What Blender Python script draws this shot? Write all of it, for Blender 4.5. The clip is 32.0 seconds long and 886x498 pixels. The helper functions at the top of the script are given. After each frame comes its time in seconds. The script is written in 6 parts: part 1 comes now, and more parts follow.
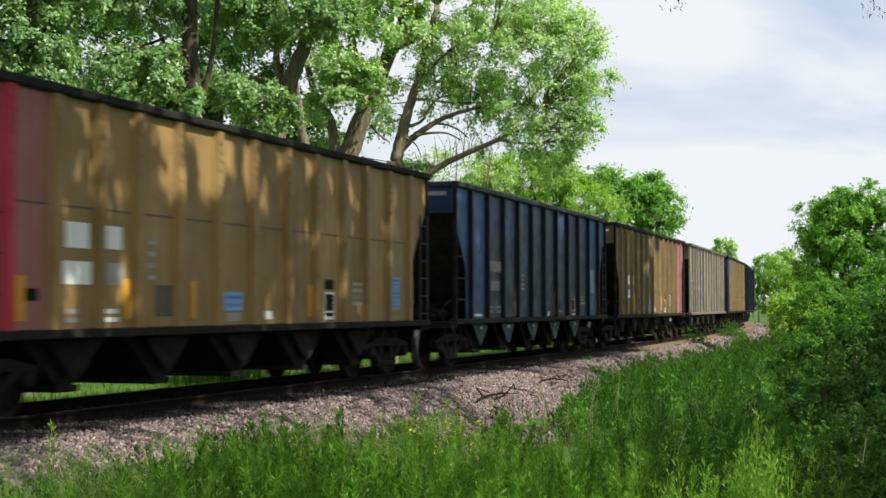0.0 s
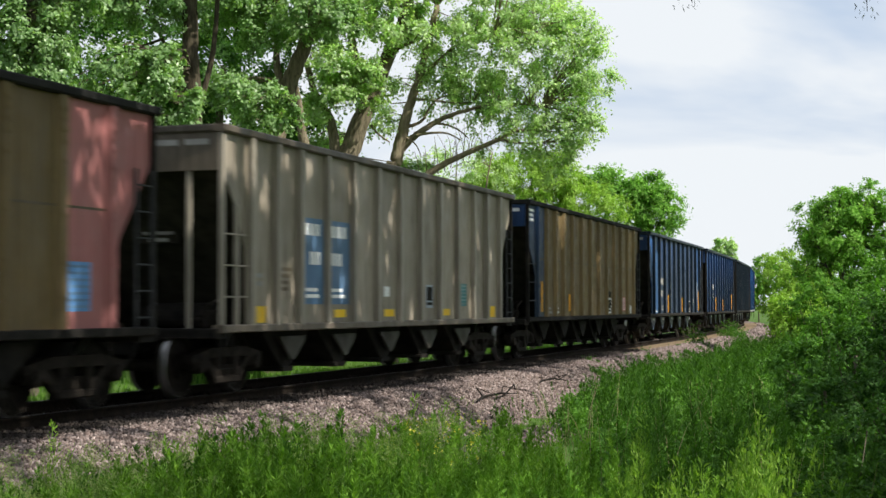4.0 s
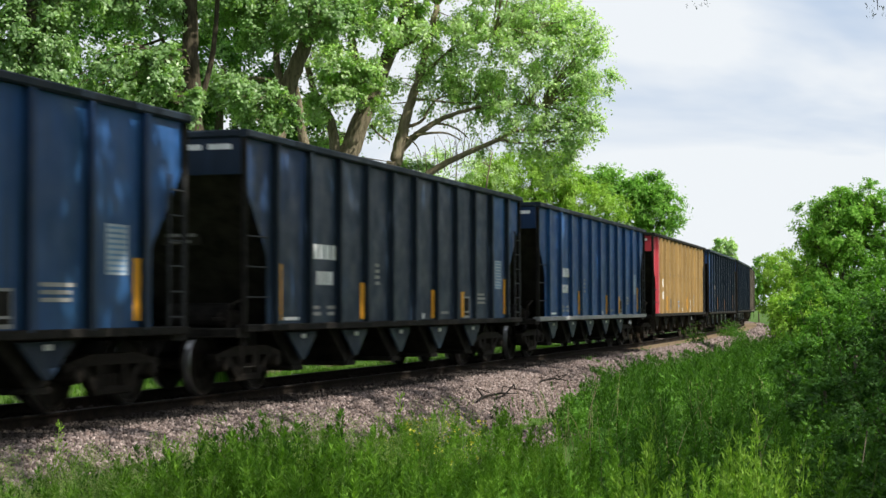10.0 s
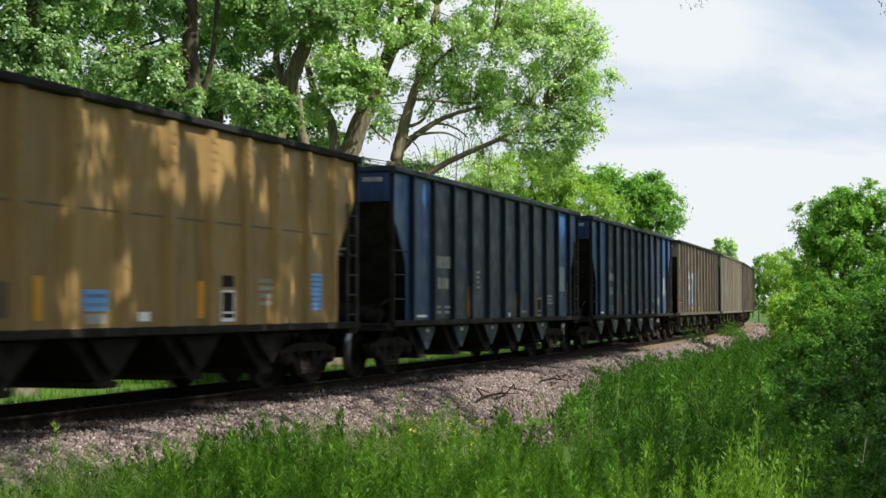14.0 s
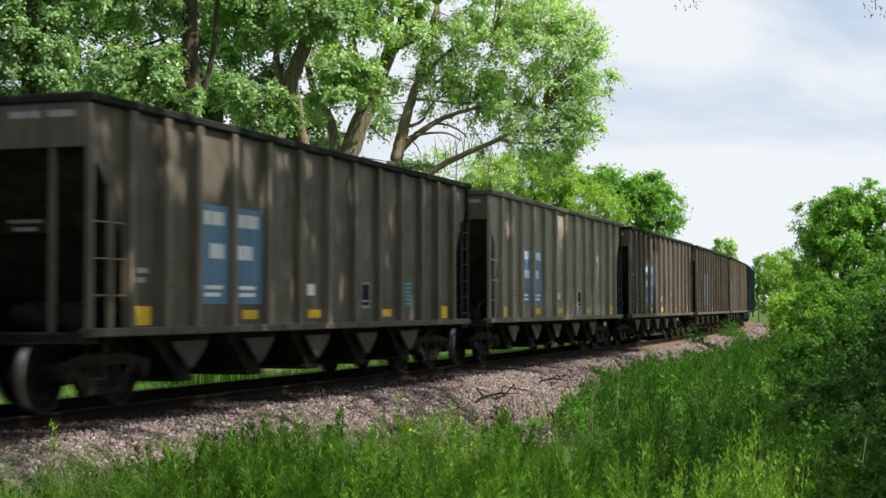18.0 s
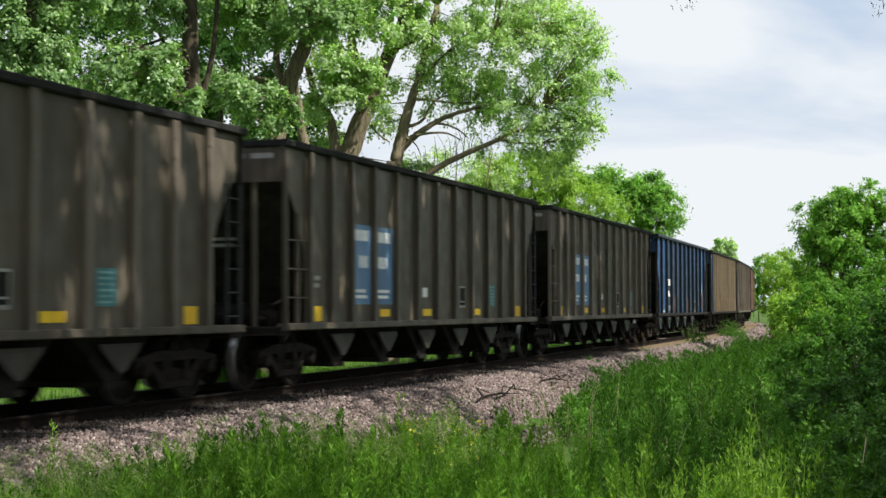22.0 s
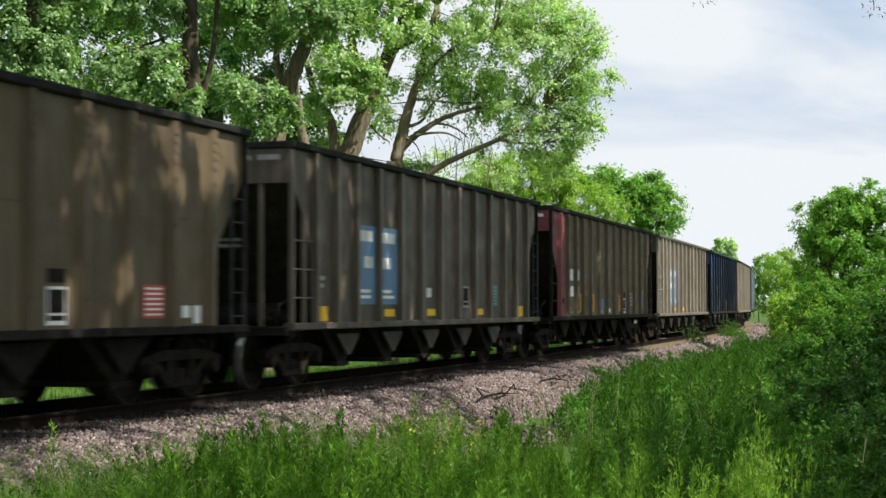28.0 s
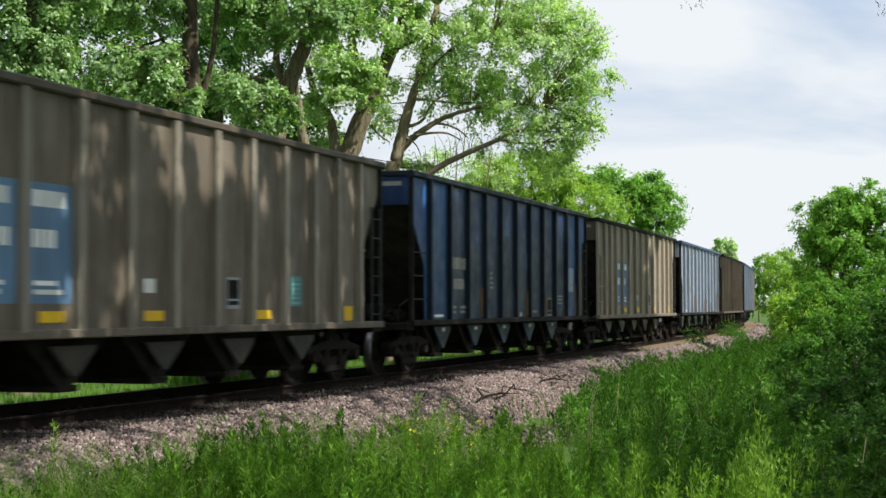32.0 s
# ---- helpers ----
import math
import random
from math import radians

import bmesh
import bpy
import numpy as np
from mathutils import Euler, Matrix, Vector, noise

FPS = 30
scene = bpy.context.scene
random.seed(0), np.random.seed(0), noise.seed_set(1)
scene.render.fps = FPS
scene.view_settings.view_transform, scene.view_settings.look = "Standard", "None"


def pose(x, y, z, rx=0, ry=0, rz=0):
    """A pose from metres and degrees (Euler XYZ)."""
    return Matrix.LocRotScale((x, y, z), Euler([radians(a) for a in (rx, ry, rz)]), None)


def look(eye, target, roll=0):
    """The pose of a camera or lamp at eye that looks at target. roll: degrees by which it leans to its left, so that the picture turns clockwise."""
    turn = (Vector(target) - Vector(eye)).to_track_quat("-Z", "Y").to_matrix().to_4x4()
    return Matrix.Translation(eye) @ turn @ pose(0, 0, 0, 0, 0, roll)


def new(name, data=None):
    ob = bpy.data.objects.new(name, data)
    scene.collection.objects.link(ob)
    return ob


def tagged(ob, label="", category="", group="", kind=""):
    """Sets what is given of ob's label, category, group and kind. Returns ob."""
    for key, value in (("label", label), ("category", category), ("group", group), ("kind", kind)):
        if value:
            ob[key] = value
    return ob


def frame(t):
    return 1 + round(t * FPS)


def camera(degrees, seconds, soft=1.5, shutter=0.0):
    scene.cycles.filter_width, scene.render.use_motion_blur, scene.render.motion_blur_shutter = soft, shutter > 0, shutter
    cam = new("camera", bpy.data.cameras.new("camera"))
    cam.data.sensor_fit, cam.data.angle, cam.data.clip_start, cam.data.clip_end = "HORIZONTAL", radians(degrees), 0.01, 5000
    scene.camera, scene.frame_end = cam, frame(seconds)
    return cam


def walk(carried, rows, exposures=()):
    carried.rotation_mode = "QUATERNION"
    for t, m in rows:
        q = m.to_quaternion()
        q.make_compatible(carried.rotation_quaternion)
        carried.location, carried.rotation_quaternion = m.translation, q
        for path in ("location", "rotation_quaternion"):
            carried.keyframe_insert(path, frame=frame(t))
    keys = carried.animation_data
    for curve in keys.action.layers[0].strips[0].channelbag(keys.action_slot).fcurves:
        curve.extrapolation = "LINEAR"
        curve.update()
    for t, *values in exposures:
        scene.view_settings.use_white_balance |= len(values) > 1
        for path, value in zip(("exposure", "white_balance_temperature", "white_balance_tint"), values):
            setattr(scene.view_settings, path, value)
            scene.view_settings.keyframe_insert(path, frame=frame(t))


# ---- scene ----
# ---------------------------------------------------------------- camera
cam = camera(32.02, 32.0, soft=1.5, shutter=0.5)
EYE = (0.0, 0.0, 1.277)
STILL = look(EYE, (0.0, 50.0, 1.277 + 50.0 * math.tan(0.03738)), -0.11)
walk(cam, [(0, STILL), (32, STILL)])

# ---------------------------------------------------------------- sky and sun
TO_SUN = Vector((0.90, -0.45, 1.05)).normalized()
sun = new("sun", bpy.data.lights.new("sun", "SUN"))
sun.data.energy, sun.data.angle, sun.data.color = 5.0, radians(0.53), (1.0, 0.955, 0.87)
sun.matrix_world = look(TO_SUN * 100, (0, 0, 0))

world = bpy.data.worlds.new("world")
scene.world = world
world.use_nodes = True


def sky_nodes():
    nt = world.node_tree
    nt.nodes.clear()
    out = nt.nodes.new("ShaderNodeOutputWorld")
    sky = nt.nodes.new("ShaderNodeTexSky")
    sky.sky_type, sky.sun_disc = "NISHITA", False
    sky.sun_elevation = math.asin(TO_SUN.z)
    sky.sun_rotation = math.atan2(TO_SUN.x, TO_SUN.y)
    blue = nt.nodes.new("ShaderNodeBackground")
    blue.inputs["Strength"].default_value = 0.055
    nt.links.new(sky.outputs[0], blue.inputs[0])
    tc = nt.nodes.new("ShaderNodeTexCoord")
    mp = nt.nodes.new("ShaderNodeMapping")
    mp.inputs["Scale"].default_value = (1.6, 1.6, 5.5)
    mp.inputs["Location"].default_value = (0.35, 0.2, 0.1)
    nt.links.new(tc.outputs["Generated"], mp.inputs[0])
    nz = nt.nodes.new("ShaderNodeTexNoise")
    nz.inputs["Scale"].default_value, nz.inputs["Detail"].default_value = 2.2, 5.0
    nz.inputs["Roughness"].default_value, nz.inputs["Distortion"].default_value = 0.5, 0.4
    nt.links.new(mp.outputs[0], nz.inputs["Vector"])
    tone = nt.nodes.new("ShaderNodeValToRGB")
    tone.color_ramp.elements[0].position, tone.color_ramp.elements[0].color = 0.32, (0.52, 0.645, 0.83, 1)
    tone.color_ramp.elements[1].position, tone.color_ramp.elements[1].color = 0.56, (0.905, 0.945, 0.985, 1)
    nt.links.new(nz.outputs["Fac"], tone.inputs[0])
    cloud = nt.nodes.new("ShaderNodeBackground")
    cloud.inputs["Strength"].default_value = 0.73
    nt.links.new(tone.outputs[0], cloud.inputs[0])
    mix = nt.nodes.new("ShaderNodeMixShader")
    # a bank of bright cloud lies low; overhead the sky opens to blue
    xyz = nt.nodes.new("ShaderNodeSeparateXYZ")
    nt.links.new(tc.outputs["Generated"], xyz.inputs[0])
    high = nt.nodes.new("ShaderNodeMapRange")
    high.inputs["From Min"].default_value, high.inputs["From Max"].default_value = 0.24, 0.62
    high.inputs["To Min"].default_value, high.inputs["To Max"].default_value = 0.95, 0.58
    nt.links.new(xyz.outputs["Z"], high.inputs["Value"])
    nt.links.new(high.outputs[0], mix.inputs[0])
    nt.links.new(blue.outputs[0], mix.inputs[1])
    nt.links.new(cloud.outputs[0], mix.inputs[2])
    nt.links.new(mix.outputs[0], out.inputs[0])


sky_nodes()
scene.view_settings.exposure = 0.45

# ---------------------------------------------------------------- materials
MATS = {}


def shader(name):
    m = bpy.data.materials.new(name)
    m.use_nodes = True
    nt = m.node_tree
    nt.nodes.clear()
    out = nt.nodes.new("ShaderNodeOutputMaterial")
    MATS[name] = m
    return m, nt, out


def noise_node(nt, vec, scale, detail=4.0, rough=0.55):
    n = nt.nodes.new("ShaderNodeTexNoise")
    n.inputs["Scale"].default_value, n.inputs["Detail"].default_value = scale, detail
    n.inputs["Roughness"].default_value = rough
    if vec is not None:
        nt.links.new(vec, n.inputs["Vector"])
    return n.outputs["Fac"]


def ramp(nt, fac, stops):
    r = nt.nodes.new("ShaderNodeValToRGB")
    el = r.color_ramp.elements
    while len(el) < len(stops):
        el.new(0.5)
    for e, (p, c) in zip(el, stops):
        e.position, e.color = p, (*c, 1) if len(c) == 3 else c
    nt.links.new(fac, r.inputs[0])
    return r.outputs[0]


def mixed(nt, fac, a, b, kind="MIX"):
    n = nt.nodes.new("ShaderNodeMix")
    n.data_type, n.blend_type = "RGBA", kind
    for i, v in ((0, fac), (6, a), (7, b)):
        if isinstance(v, bpy.types.NodeSocket):
            nt.links.new(v, n.inputs[i])
        else:
            n.inputs[i].default_value = v if i == 0 else (*v, 1)
    return n.outputs[2]


def stretched(nt, scale, coord="Object", shuffle=True):
    """Object coordinates, scaled, and shifted by each object's own random number."""
    tc = nt.nodes.new("ShaderNodeTexCoord")
    mp = nt.nodes.new("ShaderNodeMapping")
    mp.inputs["Scale"].default_value = scale
    nt.links.new(tc.outputs[coord], mp.inputs[0])
    if shuffle:
        oi = nt.nodes.new("ShaderNodeObjectInfo")
        mul = nt.nodes.new("ShaderNodeMath")
        mul.operation = "MULTIPLY"
        mul.inputs[1].default_value = 37.0
        nt.links.new(oi.outputs["Random"], mul.inputs[0])
        nt.links.new(mul.outputs[0], mp.inputs["Location"])
    return mp.outputs[0]


def finish(nt, out, color, rough, bump=None, strength=0.3, metal=0.0, spec=0.5):
    b = nt.nodes.new("ShaderNodeBsdfPrincipled")
    for key, v in (("Base Color", color), ("Roughness", rough), ("Metallic", metal)):
        if isinstance(v, bpy.types.NodeSocket):
            nt.links.new(v, b.inputs[key])
        else:
            b.inputs[key].default_value = (*v, 1) if key == "Base Color" else v
    b.inputs["Specular IOR Level"].default_value = spec
    if bump is not None:
        bp = nt.nodes.new("ShaderNodeBump")
        bp.inputs["Strength"].default_value, bp.inputs["Distance"].default_value = strength, 0.02
        nt.links.new(bump, bp.inputs["Height"])
        nt.links.new(bp.outputs[0], b.inputs["Normal"])
    nt.links.new(b.outputs[0], out.inputs[0])
    return b


def paint(name, base, dust=(0.045, 0.04, 0.034), amount=0.5, rough=0.5, fade=1.25, metal=0.0, worn=None, spec=0.25, soil=None):
    """Weathered wagon paint: large faded areas, vertical streaks of coal dust, fine grain, panel to panel drift."""
    m, nt, out = shader(name)
    v = stretched(nt, (1.0, 1.0, 1.0))
    vs = stretched(nt, (5.0, 5.0, 0.55))
    oi = nt.nodes.new("ShaderNodeObjectInfo")
    pale = tuple(min(1.0, c * fade + 0.01) for c in base)
    dark = tuple(c * 0.72 for c in base)
    c = mixed(nt, oi.outputs["Random"], dark, pale)
    c = mixed(nt, ramp(nt, noise_node(nt, v, 0.9, 3), [(0.35, (0, 0, 0)), (0.7, (0.6, 0.6, 0.6))]), c, base)
    if worn:
        # broad patches where the colour still shows fresh
        c = mixed(nt, ramp(nt, noise_node(nt, stretched(nt, (0.9, 0.9, 0.35)), 0.7, 4, 0.6), [(0.48, (0, 0, 0)), (0.66, (0.9, 0.9, 0.9))]), c, worn)
    if soil:
        # coal dust washed down over the lower part; colour stays fresh under the top chord
        tc = nt.nodes.new("ShaderNodeTexCoord")
        xyz = nt.nodes.new("ShaderNodeSeparateXYZ")
        nt.links.new(tc.outputs["Object"], xyz.inputs[0])
        add = nt.nodes.new("ShaderNodeMath")
        add.operation, add.inputs[2].default_value = "MULTIPLY_ADD", -0.7
        add.inputs[1].default_value = 1.6
        nt.links.new(noise_node(nt, vs, 0.45, 4, 0.6), add.inputs[0])
        sm = nt.nodes.new("ShaderNodeMath")
        nt.links.new(xyz.outputs["Z"], sm.inputs[0])
        nt.links.new(add.outputs[0], sm.inputs[1])
        mr = nt.nodes.new("ShaderNodeMapRange")
        mr.inputs["From Min"].default_value, mr.inputs["From Max"].default_value = 2.35, 3.95
        mr.inputs["To Min"].default_value, mr.inputs["To Max"].default_value = soil[1], 0.0
        nt.links.new(sm.outputs[0], mr.inputs["Value"])
        c = mixed(nt, mr.outputs[0], c, soil[0])
    streak = ramp(nt, noise_node(nt, vs, 1.6, 6, 0.62), [(0.42, (0, 0, 0)), (0.72, (amount, amount, amount))])
    c = mixed(nt, streak, c, dust)
    # narrow pale runs where rain has washed the dust away
    runs = noise_node(nt, stretched(nt, (9.0, 9.0, 0.32)), 1.3, 5, 0.6)
    washed = tuple(min(1.0, q * 1.7 + 0.006) for q in base)
    c = mixed(nt, ramp(nt, runs, [(0.52, (0, 0, 0)), (0.74, (0.55, 0.55, 0.55))]), c, washed)
    grain = noise_node(nt, v, 28, 5, 0.7)
    c = mixed(nt, ramp(nt, grain, [(0.5, (0, 0, 0)), (0.8, (0.35, 0.35, 0.35))]), c, dust)
    r = ramp(nt, noise_node(nt, v, 3.0, 4), [(0.3, (rough - 0.1,) * 3), (0.7, (rough + 0.2,) * 3)])
    b = finish(nt, out, c, r, noise_node(nt, v, 2.2, 3), 0.25, metal, spec)
    if soil:
        # fine dust catches light at a shallow angle
        b.inputs["Sheen Weight"].default_value, b.inputs["Sheen Roughness"].default_value = 0.22, 0.25
        b.inputs["Sheen Tint"].default_value = (0.75, 0.85, 1.0, 1)
    return m


def grimy(name, base, other, scale=6.0, rough=0.8, metal=0.0, bump=0.4, spec=0.08):
    m, nt, out = shader(name)
    v = stretched(nt, (1, 1, 1))
    n = noise_node(nt, v, scale, 5, 0.65)
    c = ramp(nt, n, [(0.35, base), (0.68, other)])
    finish(nt, out, c, rough, noise_node(nt, v, scale * 4, 4, 0.7), bump, metal, spec)
    return m


def foliage(name, dark, mid, pale, through_light=0.42, gloss=0.55, shine=0.18):
    """Leaves: every leaf has its own tone; thin, so that light comes through."""
    m, nt, out = shader(name)
    geo = nt.nodes.new("ShaderNodeNewGeometry")
    tc = nt.nodes.new("ShaderNodeTexCoord")
    c = ramp(nt, geo.outputs["Random Per Island"], [(0.0, dark), (0.5, mid), (1.0, pale)])
    patch = noise_node(nt, tc.outputs["Object"], 0.6, 2)
    c = mixed(nt, ramp(nt, patch, [(0.35, (0, 0, 0)), (0.7, (0.5, 0.5, 0.5))]), c, tuple(x * 1.15 for x in mid))
    clumps = ramp(nt, noise_node(nt, tc.outputs["Object"], 3.2, 3, 0.6), [(0.32, (0.62, 0.66, 0.60)), (0.5, (0.95, 0.95, 0.95)), (0.68, (1.38, 1.30, 1.30))])
    c = mixed(nt, 1.0, c, clumps, "MULTIPLY")
    b = nt.nodes.new("ShaderNodeBsdfPrincipled")
    nt.links.new(c, b.inputs["Base Color"])
    b.inputs["Roughness"].default_value = gloss
    b.inputs["Specular IOR Level"].default_value = shine
    t = nt.nodes.new("ShaderNodeBsdfTranslucent")
    warm = mixed(nt, 1.0, c, (1.16, 1.35, 0.45), "MULTIPLY")
    nt.links.new(warm, t.inputs[0])
    mx = nt.nodes.new("ShaderNodeMixShader")
    mx.inputs[0].default_value = through_light
    nt.links.new(b.outputs[0], mx.inputs[1])
    nt.links.new(t.outputs[0], mx.inputs[2])
    nt.links.new(mx.outputs[0], out.inputs[0])
    return m


def bark(name, a, b):
    m, nt, out = shader(name)
    v = stretched(nt, (6, 6, 1.2), shuffle=False)
    n = noise_node(nt, v, 2.0, 6, 0.7)
    c = ramp(nt, n, [(0.35, a), (0.7, b)])
    finish(nt, out, c, 0.95, n, 1.0, 0, 0.2)
    return m


def stones(name, tints, rough=0.9):
    m, nt, out = shader(name)
    geo = nt.nodes.new("ShaderNodeNewGeometry")
    c = ramp(nt, geo.outputs["Random Per Island"], [(i / (len(tints) - 1), t) for i, t in enumerate(tints)])
    tc = nt.nodes.new("ShaderNodeTexCoord")
    g = noise_node(nt, tc.outputs["Object"], 60, 4, 0.7)
    c = mixed(nt, ramp(nt, g, [(0.45, (0, 0, 0)), (0.75, (0.5, 0.5, 0.5))]), c, (0.12, 0.1, 0.09))
    finish(nt, out, c, rough, g, 0.5, 0, 0.3)
    return m


def ground_mat():
    m, nt, out = shader("meadow_soil")
    tc = nt.nodes.new("ShaderNodeTexCoord")
    n = noise_node(nt, tc.outputs["Object"], 0.35, 6, 0.6)
    f = noise_node(nt, tc.outputs["Object"], 9.0, 5, 0.7)
    c = ramp(nt, n, [(0.35, (0.040, 0.085, 0.012)), (0.55, (0.065, 0.130, 0.018)), (0.75, (0.090, 0.150, 0.030))])
    c = mixed(nt, ramp(nt, f, [(0.55, (0, 0, 0)), (0.8, (0.4, 0.4, 0.4))]), c, (0.05, 0.06, 0.02))
    finish(nt, out, c, 0.95, f, 0.8, 0, 0.2)
    return m


def ballast_mat():
    m, nt, out = shader("ballast_bed")
    tc = nt.nodes.new("ShaderNodeTexCoord")
    vo = nt.nodes.new("ShaderNodeTexVoronoi")
    vo.inputs["Scale"].default_value = 22.0
    nt.links.new(tc.outputs["Object"], vo.inputs["Vector"])
    c = mixed(nt, noise_node(nt, tc.outputs["Object"], 0.8, 4), (0.125, 0.096, 0.087), (0.215, 0.165, 0.150))
    sep = nt.nodes.new("ShaderNodeSeparateColor")
    nt.links.new(vo.outputs["Color"], sep.inputs[0])
    c = mixed(nt, ramp(nt, sep.outputs[0], [(0.2, (0, 0, 0)), (0.9, (0.7, 0.7, 0.7))]), c, (0.36, 0.295, 0.275))
    c = mixed(nt, ramp(nt, vo.outputs["Distance"], [(0.3, (0, 0, 0)), (0.75, (0.8, 0.8, 0.8))]), c, (0.07, 0.055, 0.05))
    finish(nt, out, c, 0.95, vo.outputs["Distance"], 1.0, 0, 0.2)
    return m


SOIL, BALLAST = ground_mat(), ballast_mat()
STONE = stones("ballast_stone", [(0.270, 0.208, 0.188), (0.110, 0.082, 0.073), (0.205, 0.150, 0.134), (0.042, 0.033, 0.030), (0.470, 0.385, 0.355), (0.165, 0.118, 0.104), (0.33, 0.262, 0.240), (0.075, 0.058, 0.052)])
# near black: oil, with the shade beside the train put into the colour
OILY_SHADED = stones("oily_shaded_stone", [(0.014, 0.011, 0.009), (0.028, 0.022, 0.018), (0.050, 0.040, 0.034), (0.010, 0.008, 0.007)])
SHADED_BED = grimy("oily_shaded_bed", (0.008, 0.0065, 0.005), (0.030, 0.024, 0.019), 9, 0.95, 0.0, 0.8)
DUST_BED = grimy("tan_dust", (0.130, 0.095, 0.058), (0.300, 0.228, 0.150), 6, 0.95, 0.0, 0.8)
RAIL_SIDE = grimy("rail_rust", (0.010, 0.008, 0.006), (0.024, 0.017, 0.012), 8, 0.85)
RAIL_HEAD = grimy("rail_head", (0.030, 0.028, 0.026), (0.060, 0.057, 0.054), 30, 0.5, 0.6, 0.05)
TIE_WOOD = grimy("creosoted_wood", (0.018, 0.014, 0.011), (0.05, 0.04, 0.03), 7, 0.9)
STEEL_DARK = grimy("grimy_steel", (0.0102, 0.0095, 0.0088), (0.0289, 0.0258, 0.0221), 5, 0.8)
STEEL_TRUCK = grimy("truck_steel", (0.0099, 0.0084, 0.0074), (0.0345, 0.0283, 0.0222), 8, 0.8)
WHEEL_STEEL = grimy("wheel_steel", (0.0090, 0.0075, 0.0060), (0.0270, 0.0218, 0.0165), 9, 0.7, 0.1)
TREAD = grimy("polished_tread", (0.42, 0.41, 0.40), (0.58, 0.57, 0.56), 20, 0.3, 0.9, 0.05)
COAL_TOP = grimy("coal_dusted_chord", (0.011, 0.0115, 0.011), (0.030, 0.029, 0.027), 5, 0.8)
SLOPE_END = grimy("end_slope_dark", (0.0238, 0.0221, 0.0170), (0.0544, 0.0493, 0.0374), 3, 0.85)
GRIP = grimy("ladder_steel", (0.030, 0.031, 0.033), (0.060, 0.061, 0.064), 8, 0.7)
SLOPE = grimy("slope_sheet_dark", (0.0110, 0.0102, 0.0088), (0.0306, 0.0269, 0.0221), 3, 0.85)
P_BLUE = paint("blue_paint", (0.014, 0.074, 0.240), (0.009, 0.036, 0.070), 0.5, 0.46, worn=(0.024, 0.112, 0.290), spec=0.26, soil=((0.010, 0.038, 0.084), 0.7))
P_BLUE_BRIGHT = paint("bright_blue_paint", (0.018, 0.090, 0.300), (0.015, 0.040, 0.078), 0.4, 0.45, spec=0.26, soil=((0.016, 0.060, 0.150), 0.65))
P_BLUE_PALE = paint("faded_blue_paint", (0.215, 0.255, 0.310), (0.10, 0.12, 0.15), 0.4)
P_DUST = paint("pale_dusty_paint", (0.262, 0.226, 0.176), (0.105, 0.084, 0.060), 0.5)
P_NAVY = paint("navy_paint", (0.009, 0.037, 0.118), (0.007, 0.016, 0.029), 0.5, 0.46, spec=0.26, soil=((0.007, 0.017, 0.031), 0.92))
P_BLACK = paint("blackened_navy_paint", (0.009, 0.025, 0.055), (0.008, 0.015, 0.023), 0.5, 0.46, spec=0.26, soil=((0.008, 0.020, 0.040), 0.9))
P_NAVY_POST = paint("navy_post_paint", (0.009, 0.018, 0.030), (0.012, 0.015, 0.017), 0.5, 0.5, spec=0.15)
P_TAN = paint("dusty_tan_paint", (0.262, 0.163, 0.055), (0.105, 0.066, 0.028), 0.5)
P_BROWN = paint("dusty_brown_paint", (0.165, 0.112, 0.044), (0.060, 0.042, 0.022), 0.6)
P_UMBER = paint("dark_brown_paint", (0.115, 0.083, 0.047), (0.04, 0.031, 0.021), 0.6)
P_RED = paint("faded_red_paint", (0.380, 0.030, 0.045), (0.10, 0.05, 0.045), 0.35, fade=1.4)
P_PINK = paint("chalked_red_paint", (0.330, 0.120, 0.115), (0.14, 0.08, 0.07), 0.4)
P_MAROON = paint("maroon_paint", (0.180, 0.045, 0.050), (0.06, 0.035, 0.03), 0.5)
P_GREY = paint("weathered_aluminium", (0.157, 0.129, 0.099), (0.040, 0.033, 0.025), 0.72, 0.5)
P_GREY_MID = paint("bright_aluminium", (0.282, 0.240, 0.184), (0.082, 0.064, 0.046), 0.6, 0.45)
P_GREY_DARK = paint("sooty_aluminium", (0.091, 0.075, 0.055), (0.029, 0.023, 0.016), 0.72, 0.5)
P_GREY_POST = paint("aluminium_post", (0.290, 0.258, 0.208), (0.08, 0.068, 0.052), 0.5, 0.45)
P_PALE_SILL = paint("pale_sill_paint", (0.30, 0.30, 0.30), (0.12, 0.10, 0.09), 0.4)
GREY_PLATE = paint("grimy_hopper_plate", (0.044, 0.038, 0.029), (0.016, 0.014, 0.011), 0.6)
SIGN_BLUE = paint("sign_blue", (0.105, 0.205, 0.350), (0.07, 0.08, 0.09), 0.35)
SIGN_TEAL = paint("teal_plate", (0.05, 0.22, 0.24), (0.05, 0.05, 0.05), 0.4)
TEAL_INK = paint("worn_teal_ink", (0.16, 0.30, 0.30), (0.08, 0.10, 0.10), 0.4)
SIGN_CYAN = paint("light_blue_plate", (0.12, 0.30, 0.62), (0.1, 0.1, 0.1), 0.15)
SIGN_RED = paint("red_plate", (0.52, 0.085, 0.06), (0.1, 0.06, 0.05), 0.2)
DULL_PLATE = paint("dull_pale_plate", (0.34, 0.40, 0.46), (0.12, 0.13, 0.14), 0.4)
WHITE_PAINT = paint("stencil_white", (0.85, 0.85, 0.83), (0.4, 0.38, 0.35), 0.25)
